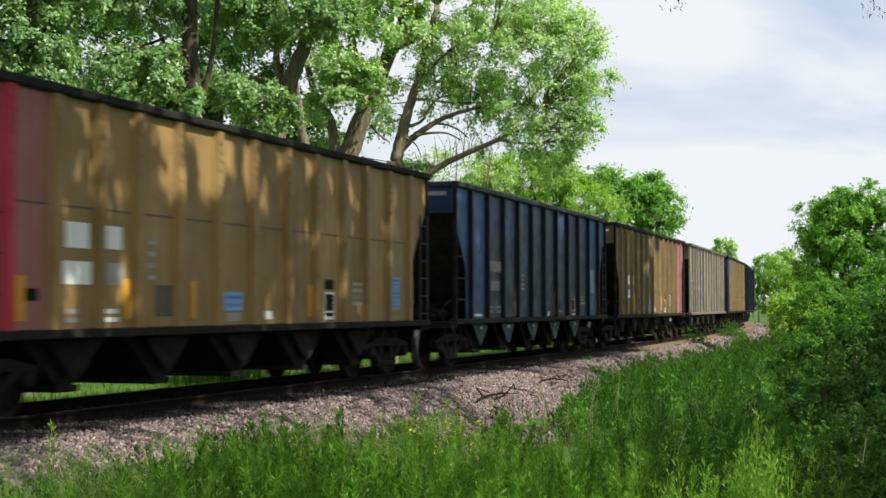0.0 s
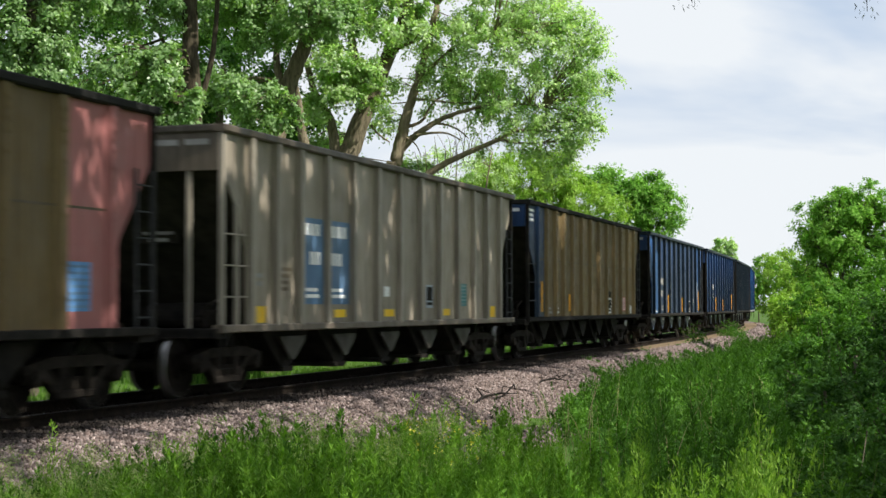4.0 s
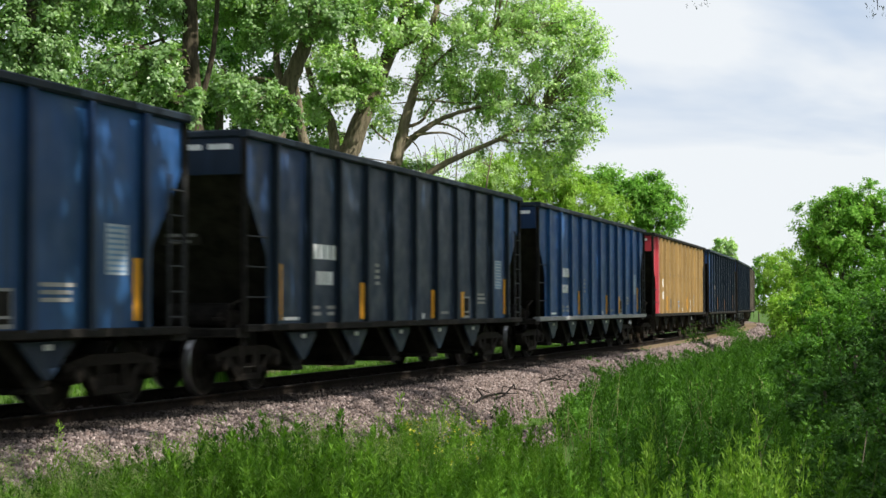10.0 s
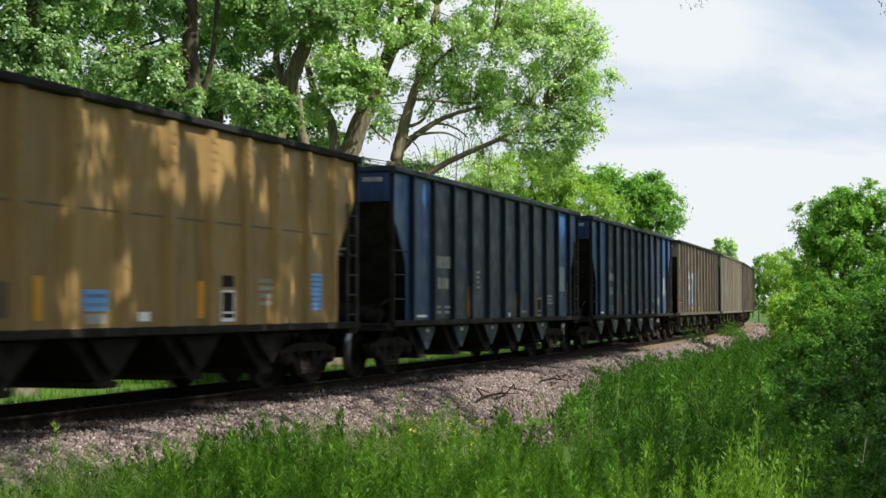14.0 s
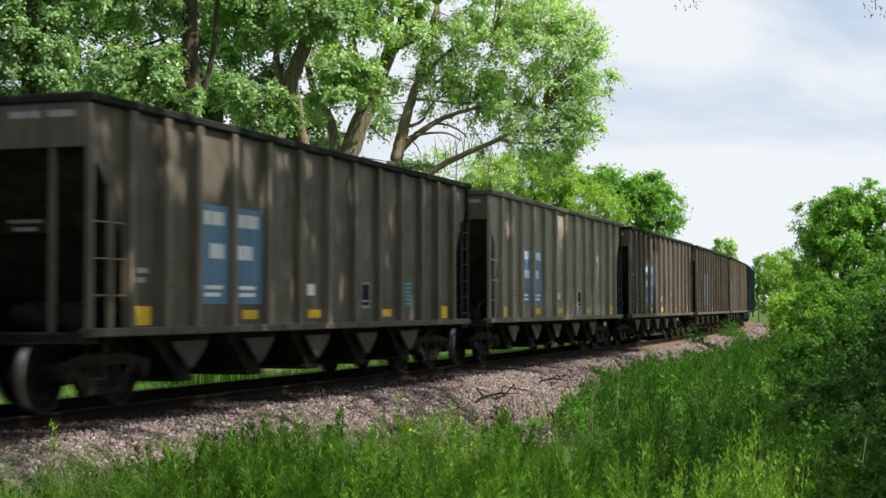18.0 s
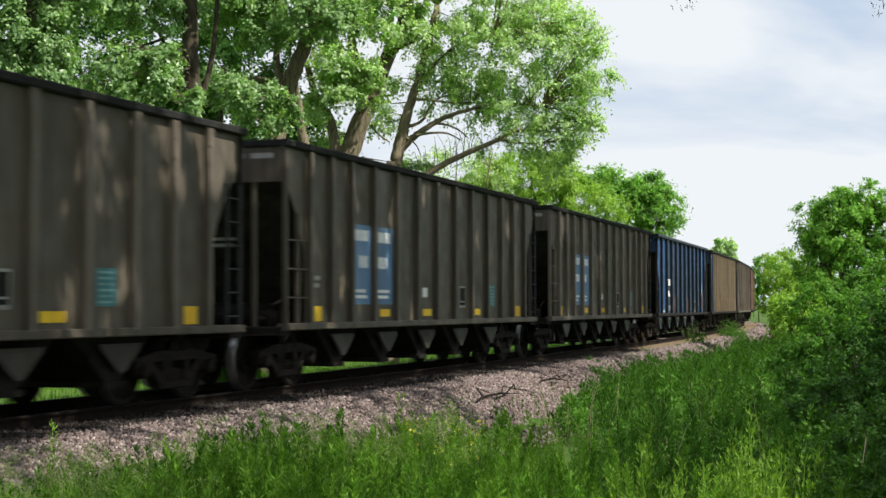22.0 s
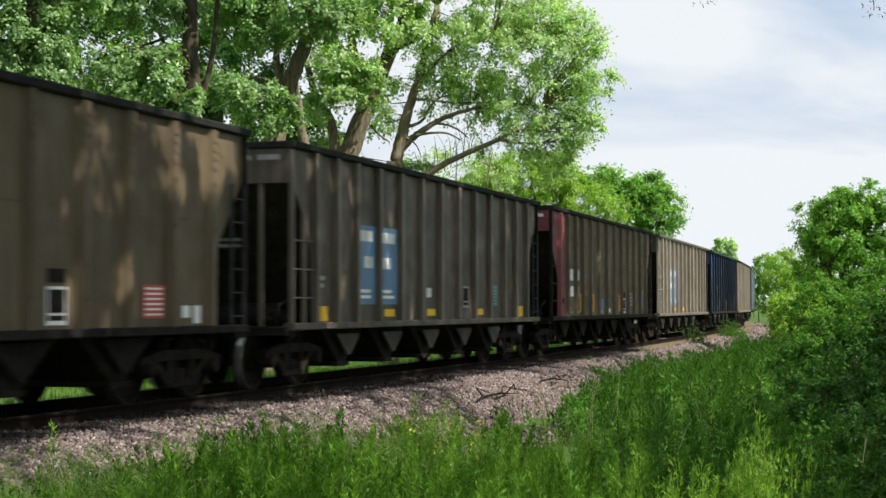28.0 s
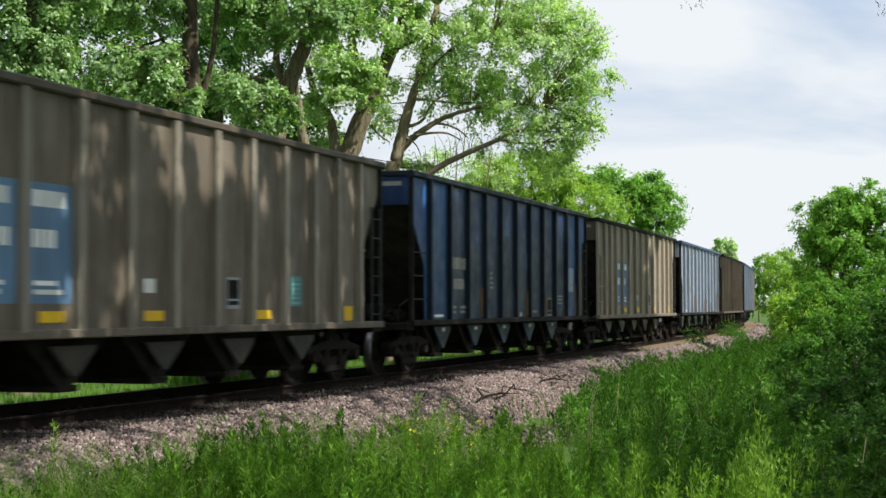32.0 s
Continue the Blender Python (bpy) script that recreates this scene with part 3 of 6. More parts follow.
def post_mesh(kind):
    s = Solid()
    if kind == "rib":
        s.section([(-1.60, 1.0), (-1.60, 3.72), (-1.505, 3.72), (-1.505, 1.0)], -0.045, 0.045)
        s.box(-0.085, 0.085, -1.515, -1.505, 1.0, 3.72)
    elif kind == "fold":
        s.add([(-0.11, -1.505, 1.0), (-0.055, -1.59, 1.0), (0.055, -1.59, 1.0), (0.11, -1.505, 1.0), (-0.11, -1.505, 3.72), (-0.055, -1.59, 3.72), (0.055, -1.59, 3.72), (0.11, -1.505, 3.72)],
              [(0, 1, 5, 4), (1, 2, 6, 5), (2, 3, 7, 6), (3, 0, 4, 7), (0, 3, 2, 1), (4, 5, 6, 7)])
        for z in (3.52, 3.40, 3.28, 3.14, 2.92, 2.30, 1.75, 1.35):
            s.box(-0.045, 0.045, -1.605, -1.588, z, z + 0.05)
    else:
        s.section([(-1.60, 1.0), (-1.60, 3.72), (-1.505, 3.72), (-1.505, 1.0)], -0.06, 0.06)
        for z in (3.45, 3.2, 2.95, 2.7, 2.25, 1.8, 1.4):
            s.box(-0.064, 0.064, -1.606, -1.598, z, z + 0.025)
    return s.mesh("post")


def hopper_mesh(wide):
    s = Solid()
    s.plate([(-wide, 0.96), (-0.16, 0.34), (0.16, 0.34), (wide, 0.96)], -1.12, 1.12)
    s.box(-0.24, 0.24, -1.16, 1.16, 0.27, 0.35, 0.02)
    return s.mesh("hopper")


def decal(car, x, z, w, h, mat, name="stencil", y=-1.512):
    """A painted plate, 3 mm proud of the side."""
    me = cached(("decal", round(w, 3), round(h, 3)), lambda: Solid().box(-w / 2, w / 2, -0.0025, 0.0, -h / 2, h / 2).mesh(name))
    d = part(name, me, mat, car)
    d.location = (x, y, z)
    return d


def bars(car, x, z, w, h, rows, mat, fill=0.55, y=-1.512):
    """Writing that cannot be read: rows of plain bars."""
    for k in range(rows):
        hh = h / rows
        zz = z + h / 2 - hh * (k + 0.5)
        if rows == 1 and w > 0.4:
            for j in range(4):
                decal(car, x + w * (j - 1.5) / 4, zz, w * 0.19, hh * fill, mat, y=y)
            continue
        ww = w * random.choice((0.76, 0.88, 1.0))
        decal(car, x - (w - ww) / 2, zz, ww, hh * fill, mat, y=y)


def plate_sign(car, x, z, w, h, mat, rows, ink):
    decal(car, x, z, w, h, mat, "plate", -1.511)
    for k in range(rows):
        decal(car, x, z + h / 2 - h * (k + 0.7) / (rows + 0.4), w * 0.82, h / rows * 0.38, ink, "stencil", -1.515)


def framed_box(car, x, z, mat=None):
    """A stencilled box: a white frame round a dark panel with two lines."""
    mat = mat or WHITE_PAINT
    for dx, dz, w, h in ((0, 0.20, 0.40, 0.035), (0, -0.20, 0.40, 0.05), (-0.185, 0, 0.03, 0.365), (0.185, 0, 0.03, 0.365), (0, -0.10, 0.30, 0.03)):
        decal(car, x + dx, z + dz, w, h, mat, "box_frame", -1.5155)
    decal(car, x, z, 0.36, 0.38, STEEL_DARK, "box_panel", -1.5125)


def hopper_car(kind, label, side, front=None, rear=None, post=None, sill=None, chord=None, header=None, tip=None, extras=""):
    car = new("hopper_car")
    tagged(car, label, "freight car", "hopper cars of the train")
    front, rear, post = front or side, rear or side, post or side
    # bright cars: the darker header sheet puts the end's shade into its colour
    sill, chord, header = sill or STEEL_DARK, chord or (P_NAVY_POST if kind == "rib" else COAL_TOP), header or (P_GREY_DARK if kind == "bright" else front)
    P = POSTS[kind]
    xf, xr = P[0], P[-1]
    tip = tip or front
    # near side: one panel a bay; far side: one sheet
    for i, (a, b) in enumerate(zip(P[:-1], P[1:])):
        w = b - a
        me = cached(("panel", round(w, 3)), lambda: Solid().box(0, w, -1.508, -1.492, 1.02, 3.73).mesh("panel"))
        part("panel", me, front if i == 0 else rear if i == len(P) - 2 else side, car).location = (a, 0, 0)
    part("far_side_sheet", cached(("far", kind), lambda: Solid().box(xf, xr, 1.492, 1.508, 1.02, 3.73).mesh("side_sheet")), side, car)
    ends = cached(("end", kind), lambda: Solid().plate(end_sheet_outline(kind, xf), -1.508, -1.492).mesh("end_panel"))
    ends2 = cached(("end2", kind), lambda: Solid().plate([(BODY - x, z) for x, z in end_sheet_outline(kind, BODY - xr)], -1.508, -1.492).mesh("end_panel"))
    for me, mat in ((ends, tip), (ends2, rear)):
        part("end_panel", me, mat, car)
        o = part("end_panel", me, mat, car)
        o.location = (0, 3.0, 0)
    pm = cached(("post", kind), lambda: post_mesh(kind))
    for i, x in enumerate(P):
        mat = tip if i == 0 and kind == "fold" else rear if i == len(P) - 1 and kind == "fold" else post
        o = part("post", pm, mat, car)
        o.location = (x, 0, 0)
        o = part("post", pm, mat, car)
        o.matrix_basis = pose(x, 0, 0, 0, 0, 180)
    for k in (-1, 1):
        y0, y1 = sorted((k * 1.62, k * 1.47))
        part("top_chord", cached(("chord", k), lambda: Solid().box(-0.03, BODY + 0.03, y0, y1, 3.71, 3.82, 0.02).mesh("top_chord")), chord, car)
        y0, y1 = sorted((k * 1.60, k * 1.42))
        part("side_sill", cached(("sill", k), lambda: Solid().box(0.0, BODY, y0, y1, 0.92, 1.03, 0.015).mesh("side_sill")), sill, car)
    for x, mat in ((0.02, header), (BODY - 0.02, rear)):
        part("end_chord", cached("end_chord", lambda: Solid().box(-0.06, 0.06, -1.47, 1.47, 3.71, 3.82, 0.02).mesh("end_chord")), chord, car).location = (x, 0, 0)
        part("end_sheet", cached("end_sheet", lambda: Solid().box(-0.012, 0.012, -1.49, 1.49, 3.18, 3.73).mesh("end_sheet")), mat, car).location = (x, 0, 0)
        for y in (-1.53, 1.53):
            part("corner_post", cached("corner_post", lambda: Solid().box(-0.035, 0.035, -0.04, 0.04, 0.98, 3.70, 0.01).mesh("corner_post")), post if kind == "bright" and x < 1 else STEEL_DARK, car).location = (x + (0.03 if x < 1 else -0.03), y, 0)
    for k in (0, 1):
        m = pose(0, 0, 0) if k == 0 else pose(BODY, 0, 0, 0, 0, 180)
        bits = [
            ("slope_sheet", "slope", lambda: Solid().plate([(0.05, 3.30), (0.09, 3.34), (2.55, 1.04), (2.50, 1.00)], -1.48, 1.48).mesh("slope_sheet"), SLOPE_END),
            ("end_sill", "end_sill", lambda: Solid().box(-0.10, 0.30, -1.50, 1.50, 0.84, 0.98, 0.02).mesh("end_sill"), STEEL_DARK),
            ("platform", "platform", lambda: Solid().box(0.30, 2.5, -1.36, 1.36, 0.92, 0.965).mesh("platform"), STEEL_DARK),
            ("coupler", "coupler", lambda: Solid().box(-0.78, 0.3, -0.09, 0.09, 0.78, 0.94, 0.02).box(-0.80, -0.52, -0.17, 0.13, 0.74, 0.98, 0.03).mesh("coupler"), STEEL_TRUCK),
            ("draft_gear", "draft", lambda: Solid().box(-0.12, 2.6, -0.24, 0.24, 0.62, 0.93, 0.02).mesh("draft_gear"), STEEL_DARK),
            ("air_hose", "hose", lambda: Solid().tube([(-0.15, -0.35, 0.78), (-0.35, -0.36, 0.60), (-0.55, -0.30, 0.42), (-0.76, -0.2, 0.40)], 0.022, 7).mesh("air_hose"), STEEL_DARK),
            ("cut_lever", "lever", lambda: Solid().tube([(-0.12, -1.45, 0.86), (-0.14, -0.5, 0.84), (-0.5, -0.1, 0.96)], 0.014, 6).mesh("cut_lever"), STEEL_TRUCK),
            ("step", "step", lambda: Solid().tube([(0.05, -1.5, 0.9), (0.05, -1.5, 0.42), (0.45, -1.5, 0.42), (0.45, -1.5, 0.9)], 0.016, 6).mesh("step"), STEEL_DARK),
        ]
        for name, key, make, mat in bits:
            part(name, cached(key, make), mat, car).matrix_basis = m
        if k == 0:
            part("air_reservoir", cached("reservoir", lambda: Solid().lathe_y([(-0.80, 0.06), (-0.77, 0.15), (-0.70, 0.19), (0.30, 0.19), (0.37, 0.15), (0.40, 0.06)], 1.40, 1.155, 16).mesh("air_reservoir")), STEEL_DARK, car)
            part("brake_cylinder", cached("brake_cylinder", lambda: Solid().tube([(0.55, -0.95, 1.10), (0.60, -0.95, 1.10), (1.00, -0.95, 1.10), (1.05, -0.95, 1.10)], [0.08, 0.135, 0.135, 0.08], 14).tube([(0.20, -0.95, 1.10), (0.56, -0.95, 1.10)], 0.03, 8).mesh("brake_cylinder")), STEEL_TRUCK, car)
            part("brake_pipe", cached("brake_pipe", lambda: Solid().tube([(0.10, -1.25, 0.98), (0.16, -1.25, 1.30), (0.80, -1.20, 1.42), (1.35, -0.9, 1.38)], 0.022, 7).mesh("brake_pipe")), STEEL_TRUCK, car)
            placard = part("placard", cached("placard", lambda: Solid().box(1.02, 1.14, -0.32, 0.32, 2.22, 2.42).mesh("placard")), SLOPE_END, car)
            for dz, w in ((0.05, 0.50), (-0.05, 0.34)):
                d = part("stencil", cached(("placard_mark", w), lambda: Solid().box(-0.003, 0.0, -w / 2, w / 2, -0.025, 0.025).mesh("stencil")), GREY_PAINT, placard)
                d.location = (1.0195, 0, 2.32 + dz)
        for y in ((-1.02, 1.02) if kind == "bright" else ()):
            part("end_post", cached("end_post", lambda: Solid().box(-0.03, 0.04, -0.035, 0.035, 0.98, 3.26, 0.01).mesh("end_post")), post, car).matrix_basis = m @ pose(0.05, y, 0)
    for z in (1.42, 1.86, 2.30):
        g = part("grab_iron", cached("grab", lambda: Solid().tube([(0.09, -1.55, 0), (0.84, -1.55, 0)], 0.013, 6).mesh("grab_iron")), post if kind == "bright" else GRIP, car)
        g.location = (0, 0, z)
    lad = cached("ladder", lambda: ladder_mesh())
    part("ladder", lad, GRIP, car)
    part("ladder", lad, GRIP, car).matrix_basis = pose(BODY, 0, 0, 0, 0, 180)
    if kind == "bright":
        part("ladder_post", cached("ladder_post", lambda: Solid().box(-0.035, 0.035, -1.57, -1.50, 1.0, 2.72, 0.01).mesh("ladder_post")), post, car).location = (0.50, 0, 0)
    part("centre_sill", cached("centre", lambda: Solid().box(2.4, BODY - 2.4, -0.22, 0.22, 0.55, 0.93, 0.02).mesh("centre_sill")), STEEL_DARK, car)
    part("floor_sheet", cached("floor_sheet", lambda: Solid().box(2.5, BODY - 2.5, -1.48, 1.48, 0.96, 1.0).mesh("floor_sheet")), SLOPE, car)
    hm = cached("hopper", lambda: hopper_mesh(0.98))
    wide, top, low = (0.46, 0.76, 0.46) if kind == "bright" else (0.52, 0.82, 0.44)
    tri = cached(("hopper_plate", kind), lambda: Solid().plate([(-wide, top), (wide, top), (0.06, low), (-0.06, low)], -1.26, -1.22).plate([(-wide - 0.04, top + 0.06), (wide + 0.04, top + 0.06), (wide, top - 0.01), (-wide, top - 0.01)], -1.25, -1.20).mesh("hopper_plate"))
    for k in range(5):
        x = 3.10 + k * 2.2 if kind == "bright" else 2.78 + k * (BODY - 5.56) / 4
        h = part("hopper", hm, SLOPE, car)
        h.location = (x, 0, 0)
        part("hopper_plate", tri, GREY_PLATE if kind == "bright" else (P_NAVY if kind == "rib" else STEEL_DARK), h)
        if kind == "rib":
            part("gate_tag", cached("gate_tag", lambda: Solid().box(-0.08, 0.08, -1.275, -1.262, 0.78, 0.85).mesh("gate_tag")), WHITE_PAINT, h)
    sets = []
    for x in TRUCK_X:
        sets += build_truck(car, x)[1]
    # painted marks
    if kind == "rib":
        bars(car, 3.05, 2.16, 0.95, 0.26, 1, WHITE_PAINT if "bold" in extras else GREY_PAINT, 0.9)
        bars(car, 3.05, 1.74, 0.70, 0.24, 1, WHITE_PAINT if "bold" in extras else GREY_PAINT, 0.9)
        bars(car, 2.75, 1.22, 0.38, 0.2, 2, GREY_PAINT)
        bars(car, 3.35, 1.22, 0.38, 0.2, 2, GREY_PAINT)
        bars(car, 5.45, 1.85, 0.22, 0.42, 4, GREY_PAINT)
        bars(car, 9.2, 1.16, 0.5, 0.1, 1, GREY_PAINT)
        framed_box(car, 10.62, 1.27, GREY_PAINT)
        bars(car, 11.7, 1.45, 0.7, 0.26, 3, GREY_PAINT)
        plate_sign(car, 12.97, 1.98, 0.5, 0.62, DULL_PLATE, 9, SIGN_BLUE)
        decal(car, 1.75, 1.10, 0.55, 0.05, WHITE_PAINT)
        decal(car, 7.9, 1.10, 0.12, 0.1, WHITE_PAINT)
        for x, h, z in ((1.28, 0.85, 1.5), (4.70, 0.62, 1.38), (6.25, 0.62, 1.36), (8.45, 0.55, 1.33), (10.35, 0.52, 1.32), (13.45, 0.78, 1.5)):
            decal(car, x, z, 0.19, h, ORANGE_DULL if "grimed" in extras else ORANGE, "reflector", -1.517)
    elif kind == "fold":
        if "squares" in extras:
            for x, z, w, h in ((2.40, 2.12, 0.50, 0.30), (3.20, 2.12, 0.40, 0.28), (2.40, 1.68, 0.60, 0.27)):
                decal(car, x, z, w, h, WHITE_PAINT, "white_patch")
            decal(car, 3.22, 1.68, 0.42, 0.27, GREY_PAINT, "white_patch")
            decal(car, 4.45, 1.36, 0.45, 0.4, P_GREY_DARK, "worn_patch")
            bars(car, 4.15, 1.88, 0.2, 0.6, 4, GREY_PAINT, 0.4)
        bars(car, 2.35, 1.18, 0.42, 0.20, 2, GREY_PAINT)
        bars(car, 3.15, 1.18, 0.34, 0.20, 2, WHITE_PAINT)
        if "gold" in extras:
            decal(car, 1.52, 1.52, 0.2, 0.75, ORANGE, "reflector", -1.517)
            decal(car, 4.55, 1.38, 0.2, 0.44, ORANGE, "reflector", -1.517)
            plate_sign(car, 12.1, 1.35, 0.52, 0.42, SIGN_RED, 6, WHITE_PAINT)
            decal(car, 12.95, 1.22, 0.2, 0.16, WHITE_PAINT)
            decal(car, 13.25, 1.18, 0.2, 0.24, WHITE_PAINT)
            bars(car, 0.5, 3.48, 0.5, 0.34, 3, WHITE_PAINT)
        else:
            for x in (1.25, 3.52, 5.25, 9.1):
                decal(car, x, 1.38, 0.16, 0.5, ORANGE, "reflector", -1.517)
            plate_sign(car, 6.45, 1.36, 0.55, 0.26, SIGN_CYAN, 2, SIGN_BLUE)
            decal(car, 6.45, 1.14, 0.45, 0.12, GREY_PAINT)
            decal(car, 7.6, 1.16, 0.26, 0.12, WHITE_PAINT)
            plate_sign(car, 12.95, 1.52, 0.5, 0.58, SIGN_CYAN, 7, SIGN_BLUE)
            bars(car, 11.2, 1.5, 0.6, 0.44, 4, GREY_PAINT)
        framed_box(car, 9.9, 1.30)
        decal(car, 9.9, 1.64, 0.36, 0.16, STEEL_DARK, "worn_patch")
        decal(car, 1.46, 1.42, 0.3, 0.14, STEEL_DARK, "worn_patch")
        part("seam", cached("seam", lambda: Solid().box(0.9, BODY - 0.9, -1.512, -1.507, 2.43, 2.46).mesh("seam")), P_UMBER, car)
    else:
        for x, w in ((3.26, 0.88), (4.34, 0.96)):
            decal(car, x, 2.0, w, 1.36, SIGN_BLUE, "sign")
            bars(car, x, 2.50, w * 0.7, 0.22, 1, WHITE_PAINT, 0.85, -1.5155)
            bars(car, x + (0.1 if x < 4 else -0.1), 2.05, w * 0.5, 0.24, 1, WHITE_PAINT, 0.85, -1.5155)
            bars(car, x, 1.50, w * 0.6, 0.2, 2, WHITE_PAINT, 0.55, -1.5155)
        for x, w, h in ((1.28, 0.46, 0.24), (4.40, 0.50, 0.13), (6.72, 0.50, 0.13), (9.95, 0.50, 0.13), (13.20, 0.36, 0.24)):
            decal(car, x, 1.17, w, h, YELLOW, "reflector", -1.517)
        plate_sign(car, 11.1, 1.52, 0.42, 0.46, SIGN_TEAL, 6, TEAL_INK)
        bars(car, 1.3, 1.68, 0.3, 0.24, 2, GREY_PAINT)
        bars(car, 2.2, 1.7, 0.5, 0.4, 4, P_UMBER)
        decal(car, 6.6, 1.55, 0.28, 0.18, WHITE_PAINT)
        framed_box(car, 8.95, 1.48, GREY_PAINT if "dull" in extras else DULL_PLATE)
    bars_mat = WHITE_PAINT if "bold" in extras or "squares" in extras or "gold" in extras else GREY_PAINT
    for y, w in ((-1.16, 0.38), (-0.66, 0.42)):
        d = part("stencil", cached(("end_mark", w), lambda: Solid().box(-0.0025, 0.0, -w / 2, w / 2, -0.04, 0.04).mesh("stencil")), bars_mat, car)
        d.location = (0.006, y, 3.58)
    return car, sets


def ladder_mesh():
    s = Solid()
    for x in (0.12, 0.50):
        s.box(x - 0.018, x + 0.018, 1.545, 1.58, 0.95, 3.0)
    for k in range(6):
        s.tube([(0.12, 1.565, 1.15 + 0.33 * k), (0.50, 1.565, 1.15 + 0.33 * k)], 0.013, 6)
    return s.mesh("ladder")


TANS = "dusty tan hopper car with %s and white patches"
BLUE = "%s ribbed hopper car with orange markers"
GREYS = "%s aluminium hopper car with blue sign panels"
TRAIN = [
    hopper_car("fold", TANS % "faded red ends", P_TAN, P_PINK, P_TAN, P_TAN, header=P_RED, tip=P_RED, extras="squares"),
    hopper_car("rib", BLUE % "dark navy", P_NAVY, P_BLUE, P_BLUE, P_NAVY_POST, header=P_NAVY, extras="grimed"),
    hopper_car("fold", TANS % "chalky red rear", P_BROWN, P_BROWN, P_PINK, P_BROWN, extras="squares"),
    hopper_car("bright", GREYS % "pale weathered grey", P_GREY_MID, post=P_GREY_POST, chord=P_GREY_DARK, sill=P_GREY),
    hopper_car("fold", "brown hopper car with navy end panels and red plate", P_BROWN, P_NAVY, P_BROWN, P_BROWN, extras="gold"),
    hopper_car("rib", BLUE % "dark navy", P_NAVY, P_BLUE, P_BLUE, P_NAVY_POST, header=P_NAVY),
    hopper_car("rib", BLUE % "dusty blue", P_BLUE, P_BLUE, P_BLUE, P_NAVY, header=P_NAVY, extras="bold"),
    hopper_car("rib", BLUE % "sooty black and navy", P_BLACK, P_NAVY, P_BLUE, P_NAVY_POST, header=P_BLACK, extras="bold"),
    hopper_car("rib", BLUE % "bright blue", P_BLUE_BRIGHT, P_BLUE_BRIGHT, P_BLUE_BRIGHT, P_BLUE, header=P_NAVY, sill=P_PALE_SILL, extras="bold"),
    hopper_car("fold", TANS % "bright red front", P_TAN, P_PINK, P_TAN, P_TAN, header=P_RED, tip=P_RED, extras="squares"),
    hopper_car("rib", BLUE % "sooty black and navy", P_BLACK, P_BLUE, P_BLUE, P_NAVY_POST, header=P_NAVY, extras="grimed"),
    hopper_car("rib", BLUE % "sooty black and navy", P_BLACK, P_BLUE, P_BLUE, P_NAVY_POST, header=P_NAVY, extras="grimed"),
    hopper_car("bright", GREYS % "sooty brownish grey", P_GREY_DARK, post=P_GREY, chord=COAL_TOP, sill=P_GREY_DARK),
    hopper_car("bright", GREYS % "pale weathered grey", P_GREY_MID, post=P_GREY_POST, chord=P_GREY_DARK, sill=P_GREY),
    hopper_car("bright", GREYS % "sooty grey", P_GREY_DARK, post=P_GREY, chord=COAL_TOP, sill=P_GREY_DARK, extras="dull"),
    hopper_car("bright", GREYS % "sooty grey", P_GREY_DARK, post=P_GREY_DARK, chord=COAL_TOP, sill=P_GREY_DARK, extras="dull"),
    hopper_car("bright", GREYS % "sooty grey", P_GREY_DARK, post=P_GREY, chord=COAL_TOP, sill=P_GREY_DARK, extras="dull"),
    hopper_car("rib", BLUE % "dark dusty blue", P_NAVY, P_BLUE, P_BLUE, P_NAVY_POST, header=P_NAVY, extras="bold grimed"),
    hopper_car("fold", "dark brown hopper car with gold markers and red plate", P_UMBER, P_BLACK, P_UMBER, P_UMBER, extras="gold"),
    hopper_car("bright", GREYS % "sooty grey", P_GREY_DARK, post=P_GREY, chord=COAL_TOP, sill=P_GREY_DARK, extras="dull"),
    hopper_car("fold", "dusty brown hopper car with maroon end and white patches", P_UMBER, P_MAROON, P_UMBER, P_UMBER, header=P_MAROON, extras="squares"),
    hopper_car("bright", GREYS % "weathered grey", P_GREY, post=P_GREY_POST, chord=P_GREY_DARK, sill=P_GREY),
    hopper_car("rib", BLUE % "dark navy", P_NAVY, P_BLUE, P_BLUE, P_NAVY_POST, header=P_NAVY, extras="grimed"),
    hopper_car("bright", GREYS % "dusty brownish grey", P_DUST, post=P_DUST, chord=COAL_TOP, sill=P_GREY),
    hopper_car("rib", BLUE % "faded light blue", P_BLUE_PALE, P_BLUE_PALE, P_BLUE_PALE, P_BLUE_PALE, chord=P_NAVY, extras="grimed"),
    hopper_car("bright", GREYS % "sooty brown", P_UMBER, post=P_GREY_DARK, chord=COAL_TOP, sill=P_GREY_DARK),
    hopper_car("rib", BLUE % "faded light blue", P_BLUE_PALE, P_BLUE_PALE, P_BLUE_PALE, P_BLUE_PALE, chord=P_NAVY, extras="grimed"),
    hopper_car("bright", GREYS % "weathered grey", P_GREY, post=P_GREY_POST, chord=P_GREY_DARK, sill=P_GREY),
    hopper_car("rib", BLUE % "dark navy", P_NAVY, P_BLUE, P_BLUE, P_NAVY_POST, header=P_NAVY, extras="grimed"),
]


# slack in the couplings: how far each car stands off an even spacing
SLACK = [-0.85, -0.72, -0.83, -0.58, -0.76, -0.46, -0.41, -0.29, -0.19, -0.03, 0.06, 0.16, 0.49, 0.47, 0.41, 0.29, 0.19, 0.01, 0.14, 0.12, -0.09, -0.14, -0.14]


def front_at(i, t):
    """How far up the track the front corner of car i stands at t seconds."""
    return 13.92 + SLACK[min(i, len(SLACK) - 1)] + COUPLED * i - SPEED * t


